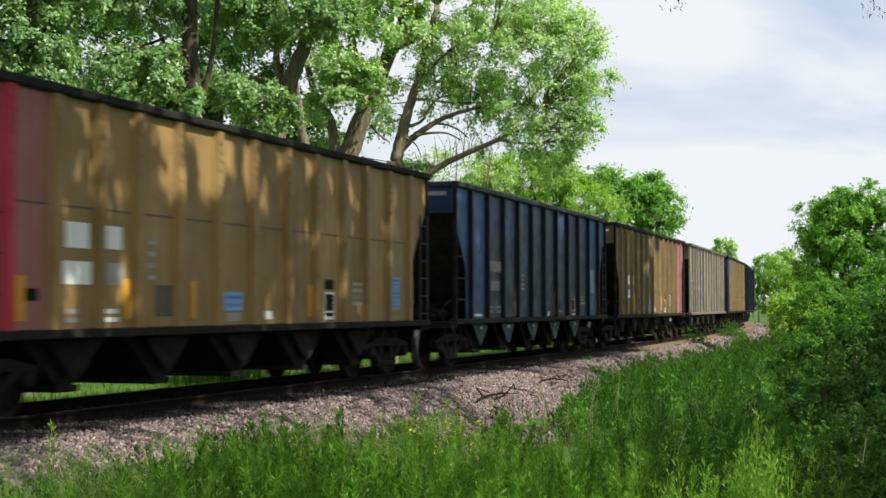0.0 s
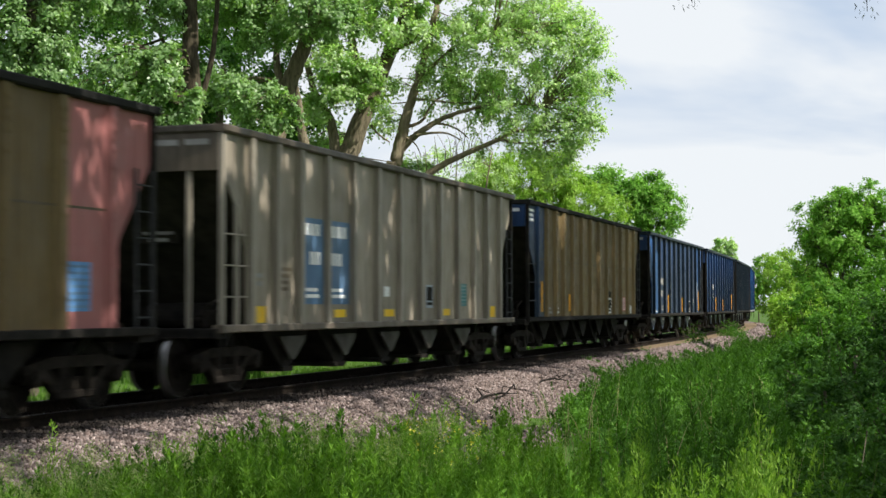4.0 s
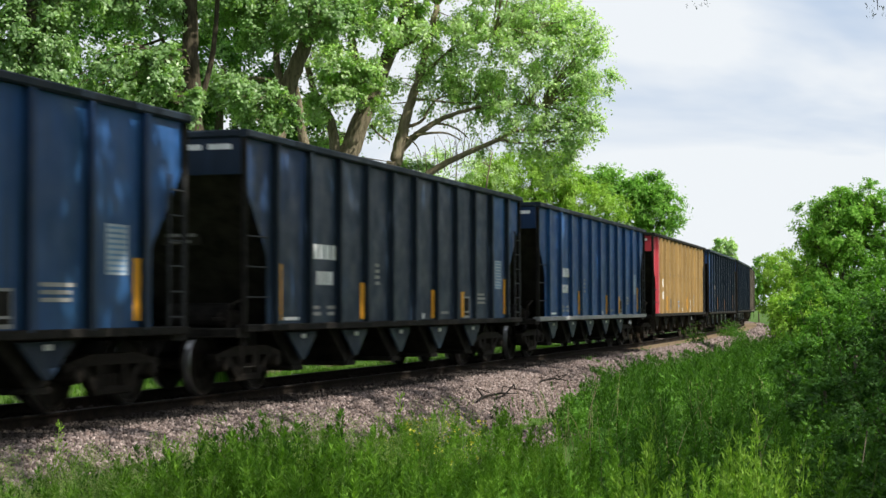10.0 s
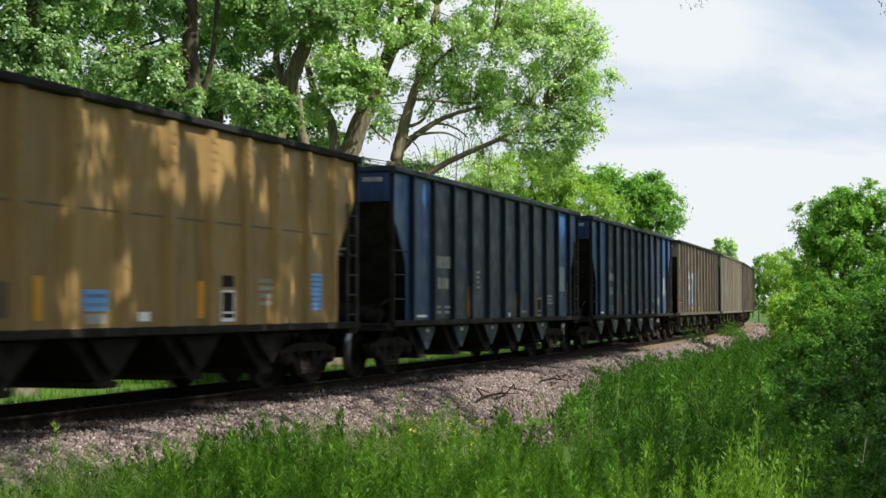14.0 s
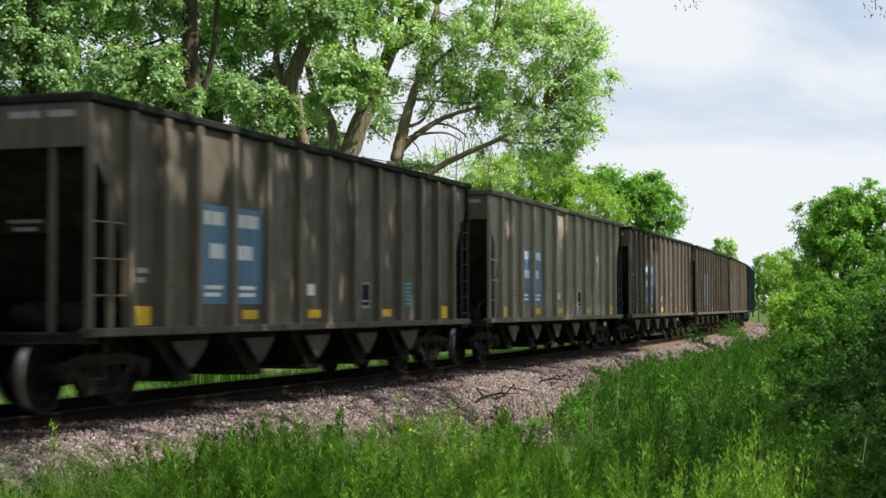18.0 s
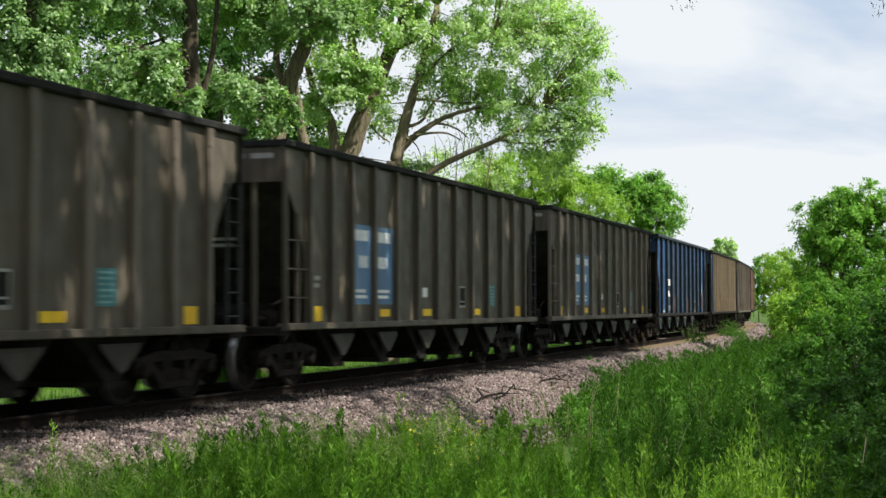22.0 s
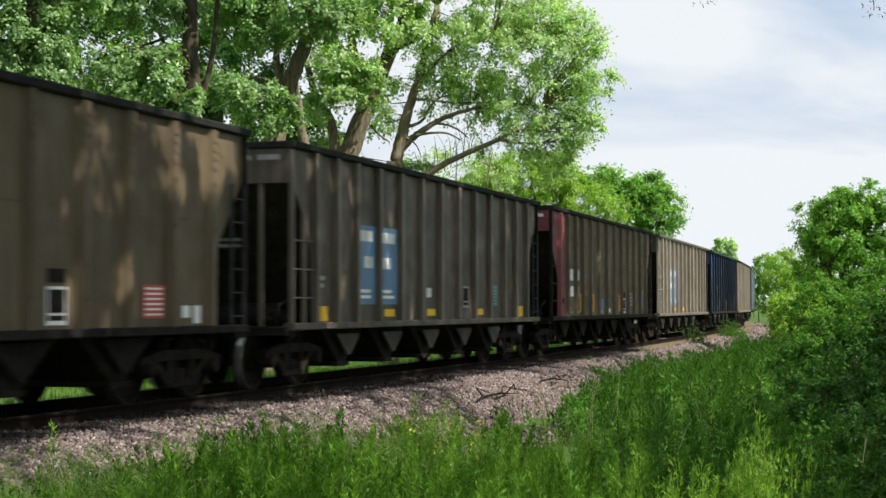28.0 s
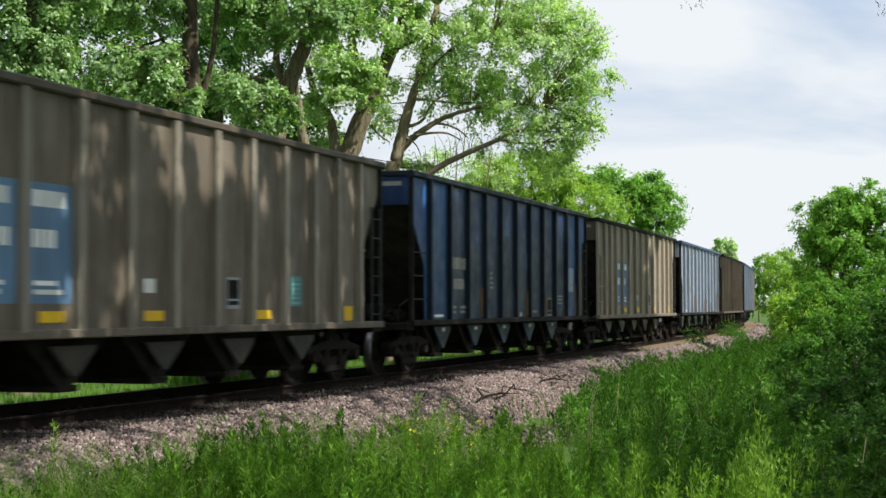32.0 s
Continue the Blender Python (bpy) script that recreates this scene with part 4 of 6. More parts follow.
def car_pose(i, t):
    s = front_at(i, t)
    x0, y0, _ = along(s + TRUCK_X[0])
    x1, y1, _ = along(s + TRUCK_X[1])
    yaw = math.atan2(y1 - y0, x1 - x0)
    return pose(x0 - math.cos(yaw) * TRUCK_X[0], y0 - math.sin(yaw) * TRUCK_X[0], 0, 0, 0, math.degrees(yaw))

# ---------------------------------------------------------------- plants
def leaf_mesh(name, pts, size, rng, droop=0.3, slim=0.62, axis=None, facing=None):
    """One bent diamond for each leaf."""
    n = len(pts)
    a = rng.standard_normal((n, 3)) if axis is None else axis + 0.55 * rng.standard_normal((n, 3))
    a[:, 2] -= droop
    if facing is not None:
        nrm = facing + 0.5 * rng.standard_normal((n, 3))
        nrm /= np.linalg.norm(nrm, axis=1, keepdims=True) + 1e-9
        a -= nrm * (a * nrm).sum(1, keepdims=True)
    a /= np.linalg.norm(a, axis=1, keepdims=True)
    b = np.cross(a, rng.standard_normal((n, 3)) if facing is None else nrm)
    b /= np.linalg.norm(b, axis=1, keepdims=True) + 1e-9
    c = np.cross(a, b)
    L = (size * (0.6 + 0.75 * rng.random(n)))[:, None]
    w = L * slim * 0.5
    v = np.stack([pts, pts + a * L * 0.45 + b * w + c * L * 0.08, pts + a * L, pts + a * L * 0.45 - b * w + c * L * 0.08], 1)
    f = np.arange(4 * n).reshape(n, 4)
    return mesh_from(name, v.reshape(-1, 3), f)


def crown_points(blobs, leaves, rng, clump=0.42, hollow=0.35):
    """Leaf places: sprays of leafy sprigs spread through the boughs, thinner inside, with gaps; and the sprays' centres."""
    size = np.array([(b[3] * b[4] + b[3] * b[5] + b[4] * b[5]) for b in blobs]) ** 0.9
    share = size / size.sum()
    centres, pts, out = [], [], []
    for b, k in zip(blobs, share):
        n_leaf = int(leaves * k)
        n_cl = max(6, int(n_leaf / 120))
        d = rng.standard_normal((n_cl, 3))
        d /= np.linalg.norm(d, axis=1, keepdims=True)
        r = (hollow + (1 - hollow) * rng.random(n_cl)) ** 0.55
        c = np.array(b[:3]) + d * r[:, None] * np.array(b[3:6]) * (1 + 0.16 * rng.standard_normal((n_cl, 1)))
        centres.append(c)
        w = rng.random(n_cl) ** 1.5 + 0.12
        idx = rng.choice(n_cl, n_leaf, p=w / w.sum())
        # seven sprigs to a spray, spreading outwards and drooping
        way = 0.75 * d[:, None] + 0.85 * rng.standard_normal((n_cl, 7, 3)) + np.array([0, 0, -0.15])
        way /= np.linalg.norm(way, axis=2, keepdims=True)
        long = clump * (0.6 + 0.9 * rng.random((n_cl, 7, 1)))
        pick = rng.integers(0, 7, n_leaf)
        t = rng.random((n_leaf, 1)) ** 0.75
        off = way[idx, pick] * long[idx, pick] * t
        off[:, 2] -= 0.25 * clump * t[:, 0] ** 2
        off += 0.13 * clump * rng.standard_normal((n_leaf, 3))
        pts.append(c[idx] + off)
        f = 0.7 * way[idx, pick] + np.array([0, 0, 0.75]) + 0.45 * d[idx]
        out.append(f / (np.linalg.norm(f, axis=1, keepdims=True) + 1e-9))
    return np.concatenate(pts), np.concatenate(centres), np.concatenate(out)


def limb_curve(pts, n=5):
    """A smooth line through the given places."""
    p = [Vector(q) for q in pts]
    out = []
    for i in range(len(p) - 1):
        a, b, c, d = p[max(i - 1, 0)], p[i], p[i + 1], p[min(i + 2, len(p) - 1)]
        for k in range(n):
            t = k / n
            out.append(0.5 * ((2 * b) + (c - a) * t + (2 * a - 5 * b + 4 * c - d) * t * t + (3 * b - a - 3 * c + d) * t ** 3))
    out.append(p[-1])
    return out


def tree(name, label, limbs, blobs, leaves, leaf_size, leaf_mat, bark_mat, seed, clump=0.42, category="tree", twigs=True, droop=0.3, slim=0.62, hollow=0.35, group="", prune=None):
    rng = np.random.default_rng(seed)
    base = limbs[0][0][0]
    z = float(ground_z([base[0]], [base[1]])[0]) - 0.05
    thing = new(name)
    thing.location = (base[0], base[1], z)
    tagged(thing, label, category, group)
    o = np.array([base[0], base[1], z])
    nodes = []
    for i, (line, r0, r1) in enumerate(limbs):
        line = [tuple(q) for q in line]
        if i == 0:
            line = [(base[0], base[1], z)] + [q for q in line if q[2] > z + 0.5]
        c = limb_curve(line)
        m = len(c) - 1
        c = [q + Vector(rng.standard_normal(3)) * 0.04 * r0 for q in c]
        radii = [r0 + (r1 - r0) * (k / m) ** 0.8 for k in range(m + 1)]
        if i == 0:
            radii[0] *= 1.35
        s = Solid().tube([q - Vector(o) for q in c], radii, 10)
        part("trunk" if i == 0 else "limb", smooth(s.mesh("limb")), bark_mat, thing)
        nodes += [np.array(q) for q in c[len(c) // 3:]]
    pts, centres, facing = crown_points(blobs, leaves, rng, clump, hollow)
    if twigs:
        s = Solid()
        nd = np.array(nodes)
        for c in centres[:: 2]:
            k = int(np.argmin(((nd - c) ** 2).sum(1)))
            a = nd[k] if category != "bush" else np.array([o[0] + 0.75 * (c[0] - o[0]), o[1] + 0.75 * (c[1] - o[1]), o[2]])
            mid = (a + c) / 2 + rng.standard_normal(3) * 0.12 + np.array([0, 0, 0.1])
            L = np.linalg.norm(c - a)
            r = min(0.05, 0.012 + 0.012 * L) * (0.3 if category == "bush" else 1.0)
            s.tube([a - o, mid - o, c - o], [r, r * 0.65, 0.006], 4)
        part("twig_work", s.mesh("twig_work"), bark_mat, thing)["kind"] = "stuff"
    if prune:
        pts, facing = prune(pts), None
    me = leaf_mesh("crown", pts - o, leaf_size, rng, droop, slim, None, facing)
    part("crown", me, leaf_mat, thing)["kind"] = "stuff"
    return thing


# the cottonwoods beyond the track
tree("cottonwood_tree", "tall cottonwood with dense bright green crown", [([(-8.6, 31.5, 0), (-8.5, 31.4, 3), (-8.4, 31.2, 6.5), (-8.2, 31, 10.5)], 0.32, 0.08), ([(-8.5, 31.4, 4.0), (-9.2, 31, 6.0), (-9.9, 31, 7.5)], 0.12, 0.03)],
     [(-8.38, 31, 6.76, 0.96, 0.82, 0.82), (-8.03, 31, 6.01, 0.57, 0.48, 0.27), (-9.86, 31, 6.56, 1.25, 1.06, 1.7), (-7.8, 31.5, 7.72, 0.81, 0.69, 0.44), (-8.51, 31, 8.86, 1.93, 1.36, 0.85), (-8.3, 31, 10.48, 1.7, 1.36, 1.13)],
     64000, 0.100, LEAF_WOOD, BARK, 11, 0.30, group="cottonwoods beyond the track")
tree("cottonwood_tree", "tall cottonwood with shaded straight trunk behind leafy boughs", [([(-5.8, 36.6, 0), (-5.85, 36.6, 4.5), (-5.95, 36.6, 5.8), (-5.98, 36.6, 6.8), (-6.02, 36.6, 7.9), (-6.1, 36.8, 11.0)], 0.26, 0.18), ([(-5.9, 36.6, 5.4), (-6.4, 36.8, 7.0), (-7.2, 37, 8.6)], 0.08, 0.03), ([(-5.92, 36.6, 5.6), (-5.5, 36.8, 7.4), (-5.4, 37.0, 9.4)], 0.08, 0.05)],
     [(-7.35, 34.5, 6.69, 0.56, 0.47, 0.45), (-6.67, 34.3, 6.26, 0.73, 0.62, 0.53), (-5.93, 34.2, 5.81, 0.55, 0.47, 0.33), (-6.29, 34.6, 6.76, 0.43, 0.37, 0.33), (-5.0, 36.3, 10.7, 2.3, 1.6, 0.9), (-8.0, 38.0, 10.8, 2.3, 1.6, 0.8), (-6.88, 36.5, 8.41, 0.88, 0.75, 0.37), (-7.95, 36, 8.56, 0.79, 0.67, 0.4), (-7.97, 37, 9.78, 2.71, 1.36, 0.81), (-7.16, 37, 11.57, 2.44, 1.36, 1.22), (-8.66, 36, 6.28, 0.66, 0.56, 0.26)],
     66000, 0.105, LEAF_WOOD, BARK_SHADED, 12, 0.32, group="cottonwoods beyond the track")
tree("cottonwood_tree", "tall cottonwood with leaning furrowed trunk", [([(-4.9, 42, 0), (-4.69, 42, 5.02), (-4.46, 42, 6.34), (-4.2, 42, 7.34), (-3.77, 42, 8.51), (-3.47, 42, 9.68), (-3.32, 42, 13.0)], 0.40, 0.14), ([(-4.3, 42, 7.0), (-4.55, 42.1, 8.0), (-4.5, 42.2, 9.6)], 0.14, 0.06), ([(-4.7, 42, 4.2), (-3.85, 42.6, 5.27), (-3.93, 42.8, 6.22), (-4.1, 42.8, 7.4)], 0.20, 0.10)],
     [(-5.09, 40, 6.76, 0.82, 0.7, 0.59), (-4.39, 39.8, 6.32, 0.52, 0.45, 0.41), (-5.65, 40.2, 7.11, 0.44, 0.38, 0.38), (-4.98, 41.2, 8.68, 0.54, 0.46, 0.6), (-3.44, 41, 9.08, 1.29, 1.1, 0.6), (-5.57, 41.5, 9.85, 1.22, 1.03, 0.52), (-6.17, 42, 9.29, 0.38, 0.33, 0.31), (-4.4, 42, 11.08, 2.46, 1.36, 0.92), (-3.79, 42, 13.12, 2.31, 1.36, 1.38)],
     60000, 0.110, LEAF_WOOD, BARK_MID, 13, 0.34, group="cottonwoods beyond the track")
tree("cottonwood_tree", "big cottonwood with forked pale brown trunk", [([(-3.4, 47, 0), (-3.17, 47, 4.95), (-2.86, 47, 5.99), (-2.49, 47, 6.94), (-2.14, 47, 7.89), (-1.63, 47, 9.02), (-1.11, 47, 10.33), (-0.6, 47, 13.5)], 0.46, 0.15), ([(-2.3, 47, 7.5), (-2.66, 46.9, 8.76), (-2.8, 46.8, 9.81), (-3.01, 46.8, 12.0)], 0.20, 0.08), ([(-3.17, 47, 4.7), (-3.36, 46.6, 6.73), (-3.79, 46.4, 7.58), (-4.1, 46.2, 8.6)], 0.20, 0.08), ([(-1.7, 47, 8.9), (-1.35, 47, 9.2), (-0.9, 46.8, 9.35)], 0.12, 0.04)],
     [(-2.88, 45.6, 8.03, 0.73, 0.62, 0.63), (-3.26, 45.7, 8.59, 0.6, 0.51, 0.47), (-3.58, 45.9, 7.65, 0.4, 0.34, 0.54), (-2.33, 45.8, 8.4, 0.5, 0.43, 0.37), (-2.03, 46, 7.67, 0.2, 0.17, 0.51), (-1.6, 46.2, 10.0, 1.12, 0.95, 0.71), (-2.98, 46.5, 10.37, 0.85, 0.72, 0.48), (-3.67, 46.6, 9.56, 0.68, 0.58, 0.58), (-1.11, 47, 11.9, 2.75, 1.36, 1.03), (-1.46, 47, 14.17, 2.58, 1.36, 1.55), (-3.52, 48.2, 6.46, 0.64, 0.54, 0.39), (-4.14, 48.2, 7.26, 0.53, 0.45, 0.42)],
     60000, 0.112, LEAF_DUSTY, BARK_MID, 14, 0.36, group="cottonwoods beyond the track")
tree("cottonwood_tree", "wide cottonwood with pale trunk and bare low boughs", [([(-1.69, 49, 0), (-1.62, 49, 5.32), (-1.51, 49, 5.86), (-1.35, 49, 6.55), (-1.19, 49, 7.23), (-1.03, 49, 7.81), (-0.77, 49, 8.54), (-0.5, 49, 9.62), (-0.16, 49, 10.9)], 0.3, 0.09), ([(-1.44, 49, 6.15), (-1.12, 49, 6.51), (-0.76, 49, 6.8), (-0.22, 49, 7.16), (0.4, 49, 7.42), (1.12, 49, 7.63), (1.91, 49, 7.85)], 0.15, 0.035), ([(-0.58, 49, 5.25), (-0.4, 49, 5.54), (0.29, 49, 5.94), (1.15, 49, 6.33), (1.84, 49, 6.62), (2.34, 49, 6.86), (3.1, 49, 6.89)], 0.135, 0.04), ([(1.81, 48.9, 6.59), (2.17, 48.9, 6.5), (2.71, 48.9, 6.47), (3.2, 48.9, 6.5)], 0.06, 0.02), ([(-0.29, 49.1, 7.14), (0.14, 49.1, 7.07), (0.5, 49.1, 6.92), (0.83, 49.1, 6.63)], 0.05, 0.015), ([(-0.88, 48.8, 6.71), (-0.43, 48.8, 6.78), (0.11, 48.8, 6.78), (0.56, 48.8, 6.56)], 0.06, 0.02), ([(-1.25, 49.2, 7.02), (-0.7, 49.2, 7.2), (-0.22, 49.2, 7.88), (0.51, 49.2, 8.11)], 0.07, 0.02), ([(-0.97, 48.9, 7.89), (-0.34, 48.9, 7.84), (0.29, 48.9, 7.76), (0.97, 48.9, 7.76)], 0.06, 0.015), ([(-0.78, 49.1, 8.55), (-0.07, 49.1, 9.19), (0.83, 49.1, 9.86), (1.74, 49.1, 9.82)], 0.08, 0.03), ([(1.12, 49.2, 7.66), (1.74, 49.2, 7.48), (2.46, 49.2, 7.75), (3.18, 49.2, 7.66)], 0.05, 0.015), ([(-1.29, 48.9, 6.72), (-0.88, 48.9, 6.45), (-0.7, 48.9, 6.09)], 0.035, 0.012), ([(-2.31, 48.7, 7.09), (-2.07, 48.7, 6.77), (-1.68, 48.7, 6.48)], 0.05, 0.02)] + [([(-0.75 + 0.2 * k, 49, 5.2 + 0.1 * k), (-0.72 + 0.2 * k + 0.06 * (k % 3 - 1), 48.9, 5.75 + 0.1 * k), (-0.78 + 0.21 * k + 0.12 * (k % 3 - 1), 48.8, 6.2 + 0.1 * (k % 4) + 0.06 * k)], 0.016, 0.005) for k in range(9)] + [([(0.1 + 0.13 * k, 49.0, 5.9 + 0.04 * k), (0.12 + 0.13 * k + 0.05 * (k % 3 - 1), 48.9, 6.3 + 0.03 * k), (0.05 + 0.14 * k + 0.15 * (k % 4 - 1.5), 48.8, 6.75 + 0.09 * (k % 5))], 0.012, 0.004) for k in range(12)],
     [(0.83, 49, 9.62, 1.79, 1.61, 1.35), (2.63, 49, 9.2, 1.97, 1.88, 1.65), (3.9, 49, 9.44, 1.40, 1.43, 1.40), (2.3, 49, 7.65, 1.8, 1.3, 0.7), (3.53, 49, 7.45, 1.08, 0.99, 0.85), (-0.07, 49, 8.5, 0.9, 0.9, 0.75), (1.55, 49, 10.9, 2.15, 1.61, 1.0), (3.18, 49, 10.71, 1.43, 1.12, 0.75), (4.5, 49, 9.0, 0.55, 0.8, 0.9), (4.77, 49.1, 8.92, 0.6, 0.6, 0.7), (4.46, 49.2, 10.02, 0.6, 0.6, 0.5), (4.13, 49.3, 6.22, 0.5, 0.5, 0.4), (0.65, 49, 12.53, 2.15, 1.61, 1.08), (-1.87, 48.8, 7.18, 0.55, 0.5, 0.34), (3.0, 49.2, 6.6, 0.8, 0.7, 0.55), (4.0, 49.2, 6.85, 0.75, 0.7, 0.75), (4.55, 49.1, 7.6, 0.65, 0.7, 0.9), (3.6, 49.6, 6.1, 0.6, 0.5, 0.5), (1.9, 49.6, 6.3, 0.6, 0.5, 0.3), (0.9, 49.5, 8.6, 1.0, 0.8, 0.5), (0.3, 49.4, 9.7, 0.8, 0.8, 0.7), (1.6, 49.5, 8.2, 0.9, 0.8, 0.4), (-0.1, 49.5, 7.9, 0.5, 0.5, 0.5), (-0.9, 49.5, 9.0, 0.5, 0.5, 0.7), (-0.5, 49.5, 9.9, 0.6, 0.6, 0.6), (-1.75, 49.4, 8.3, 0.4, 0.4, 0.8), (-1.65, 49.4, 7.2, 0.3, 0.4, 0.45)],
     66000, 0.098, LEAF_DUSTY, BARK_PALE, 15, 0.46, group="cottonwoods beyond the track", hollow=0.2)
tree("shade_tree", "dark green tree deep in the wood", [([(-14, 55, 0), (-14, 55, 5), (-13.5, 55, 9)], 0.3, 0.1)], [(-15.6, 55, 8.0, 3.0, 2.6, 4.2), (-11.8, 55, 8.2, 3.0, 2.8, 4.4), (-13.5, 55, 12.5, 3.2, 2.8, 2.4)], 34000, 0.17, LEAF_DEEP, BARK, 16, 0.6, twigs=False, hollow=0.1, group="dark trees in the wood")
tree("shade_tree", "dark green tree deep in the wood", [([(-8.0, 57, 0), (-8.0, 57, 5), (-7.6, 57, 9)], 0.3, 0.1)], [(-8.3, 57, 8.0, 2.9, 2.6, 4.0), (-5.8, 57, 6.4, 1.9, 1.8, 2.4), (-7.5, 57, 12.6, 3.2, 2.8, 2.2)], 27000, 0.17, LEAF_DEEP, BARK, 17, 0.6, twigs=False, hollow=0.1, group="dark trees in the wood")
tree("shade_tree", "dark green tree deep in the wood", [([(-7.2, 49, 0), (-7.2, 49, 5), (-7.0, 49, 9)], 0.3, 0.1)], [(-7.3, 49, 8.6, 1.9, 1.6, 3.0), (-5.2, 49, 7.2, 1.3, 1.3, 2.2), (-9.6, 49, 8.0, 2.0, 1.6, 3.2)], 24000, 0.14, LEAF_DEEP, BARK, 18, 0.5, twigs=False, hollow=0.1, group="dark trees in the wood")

tree("sapling", "thin young tree between the big trunks", [([(-3.9, 52, 0), (-3.9, 52, 4), (-3.7, 52, 7)], 0.09, 0.03), ([(-4.3, 52, 2), (-4.6, 52, 5), (-4.8, 52, 7.4)], 0.07, 0.02)], [(-3.5, 52, 6.2, 1.0, 0.8, 0.8), (-4.7, 52, 6.6, 0.9, 0.8, 0.9), (-2.6, 52, 5.6, 0.9, 0.7, 0.6), (-1.2, 52, 5.9, 0.8, 0.7, 0.4)], 9000, 0.10, LEAF_WOOD, BARK, 19, 0.4, group="saplings beyond the track")
tree("sapling", "thin young tree with sparse leaves and reddish twigs", [([(0.4, 56, 0), (0.4, 56, 4), (0.5, 56, 6.4)], 0.07, 0.02), ([(1.3, 56, 1.5), (1.5, 56, 5), (1.8, 56, 6.9)], 0.06, 0.02), ([(0.4, 56, 4.2), (-0.4, 56, 5.8), (-0.7, 56, 6.8)], 0.03, 0.01)], [(0.5, 56, 6.4, 0.9, 0.6, 0.7), (1.7, 56, 6.6, 0.8, 0.6, 0.7), (-0.5, 56, 6.6, 0.6, 0.5, 0.5)], 3600, 0.085, LEAF_DUSTY, BARK_PALE, 20, 0.5, group="saplings beyond the track")

# bushes and trees behind the far cars
tree("willow_bush", "light green willow thicket behind the train", [([(3.6, 62, 0), (3.6, 62, 3), (3.8, 62, 5.5)], 0.16, 0.05), ([(2.6, 62, 1), (2.5, 62, 4), (2.5, 62, 6)], 0.12, 0.04), ([(4.8, 62, 1), (5.0, 62, 3.5), (5.4, 62, 5.4)], 0.12, 0.04)],
     [(2.64, 62, 6.0, 2.04, 1.53, 1.02), (4.0, 62, 6.2, 2.04, 1.59, 1.13), (5.14, 62, 5.7, 1.82, 1.36, 0.91), (1.27, 62, 5.8, 1.36, 1.13, 0.91), (2.64, 62, 7.0, 1.4, 1.13, 0.68), (6.16, 62, 5.3, 1.1, 1.02, 0.8), (4.6, 62, 7.0, 1.2, 1.0, 0.6), (3.6, 62, 3.5, 3.2, 1.6, 2.0)],
     60000, 0.12, LEAF_WILLOW, BARK, 21, 0.42, twigs=False, slim=0.4, droop=0.8, hollow=0.1)
tree("maple_tree", "rounded dark green tree behind the train", [([(10.8, 85, 0), (10.8, 85, 3), (10.9, 85, 7)], 0.3, 0.08), ([(10.8, 85, 3.5), (12.0, 85, 6.0), (12.3, 85, 7.4)], 0.12, 0.04)],
     [(10.78, 85, 7.0, 2.18, 1.87, 1.50), (11.88, 85, 7.6, 1.09, 1.09, 1.05), (9.85, 85, 8.0, 1.56, 1.24, 0.9), (12.5, 85, 6.1, 0.85, 0.9, 0.8), (8.61, 85, 8.2, 1.24, 1.09, 0.85), (10.5, 85, 4.2, 2.4, 1.8, 2.0)],
     46000, 0.135, LEAF_ROAD, BARK, 22, 0.45, twigs=False, hollow=0.1)
tree("distant_tree", "lone distant tree beyond the bend", [([(40.0, 220, 0), (40.0, 220, 5), (40.0, 220, 9)], 0.25, 0.08)], [(40.13, 220, 9.75, 1.61, 1.49, 1.37), (39.15, 220, 8.38, 1.13, 0.97, 0.81), (40.76, 220, 8.38, 0.97, 0.97, 0.97)], 10000, 0.30, LEAF_DUSTY, BARK, 23, 0.5, twigs=False)

# trees and bushes along the right of way, on the camera's side
tree("roadside_tree", "rounded green tree beside the railway", [([(15.0, 58, 0), (14.98, 58, 1.77), (14.95, 58, 3.25), (14.8, 58, 4.74)], 0.16, 0.05), ([(15.0, 58, 1.6), (15.6, 58, 3.2), (15.9, 58, 4.8)], 0.09, 0.03), ([(15.0, 58, 1.5), (14.4, 58, 2.8), (14.0, 58, 3.8)], 0.08, 0.03)],
     [(14.8, 58, 4.70, 1.45, 1.38, 1.15), (15.86, 58, 5.10, 1.1, 1.03, 0.85), (13.94, 58, 3.89, 0.78, 0.85, 0.8), (15.21, 58, 3.47, 1.7, 1.38, 1.0), (16.92, 58, 4.32, 1.7, 1.59, 1.49), (14.14, 58, 2.62, 0.85, 0.9, 0.8), (16.5, 58, 2.2, 2.0, 1.5, 1.5), (15.3, 58, 4.9, 1.2, 1.1, 0.95), (14.5, 58, 4.2, 1.2, 1.1, 1.0)],
     54000, 0.105, LEAF_ROAD, BARK, 31, 0.34, hollow=0.15)
tree("bush", "green bushes far along the track", [([(28.6, 140, 0), (28.6, 140, 2)], 0.1, 0.04)], [(29.0, 140, 4.0, 2.05, 1.92, 1.70), (27.6, 140, 2.6, 1.5, 1.54, 1.5), (31, 141, 3.5, 2.5, 2, 2.4)], 14000, 0.2, LEAF_SHRUB, BARK, 32, 0.55, "bush", False, group="bushes along the track")
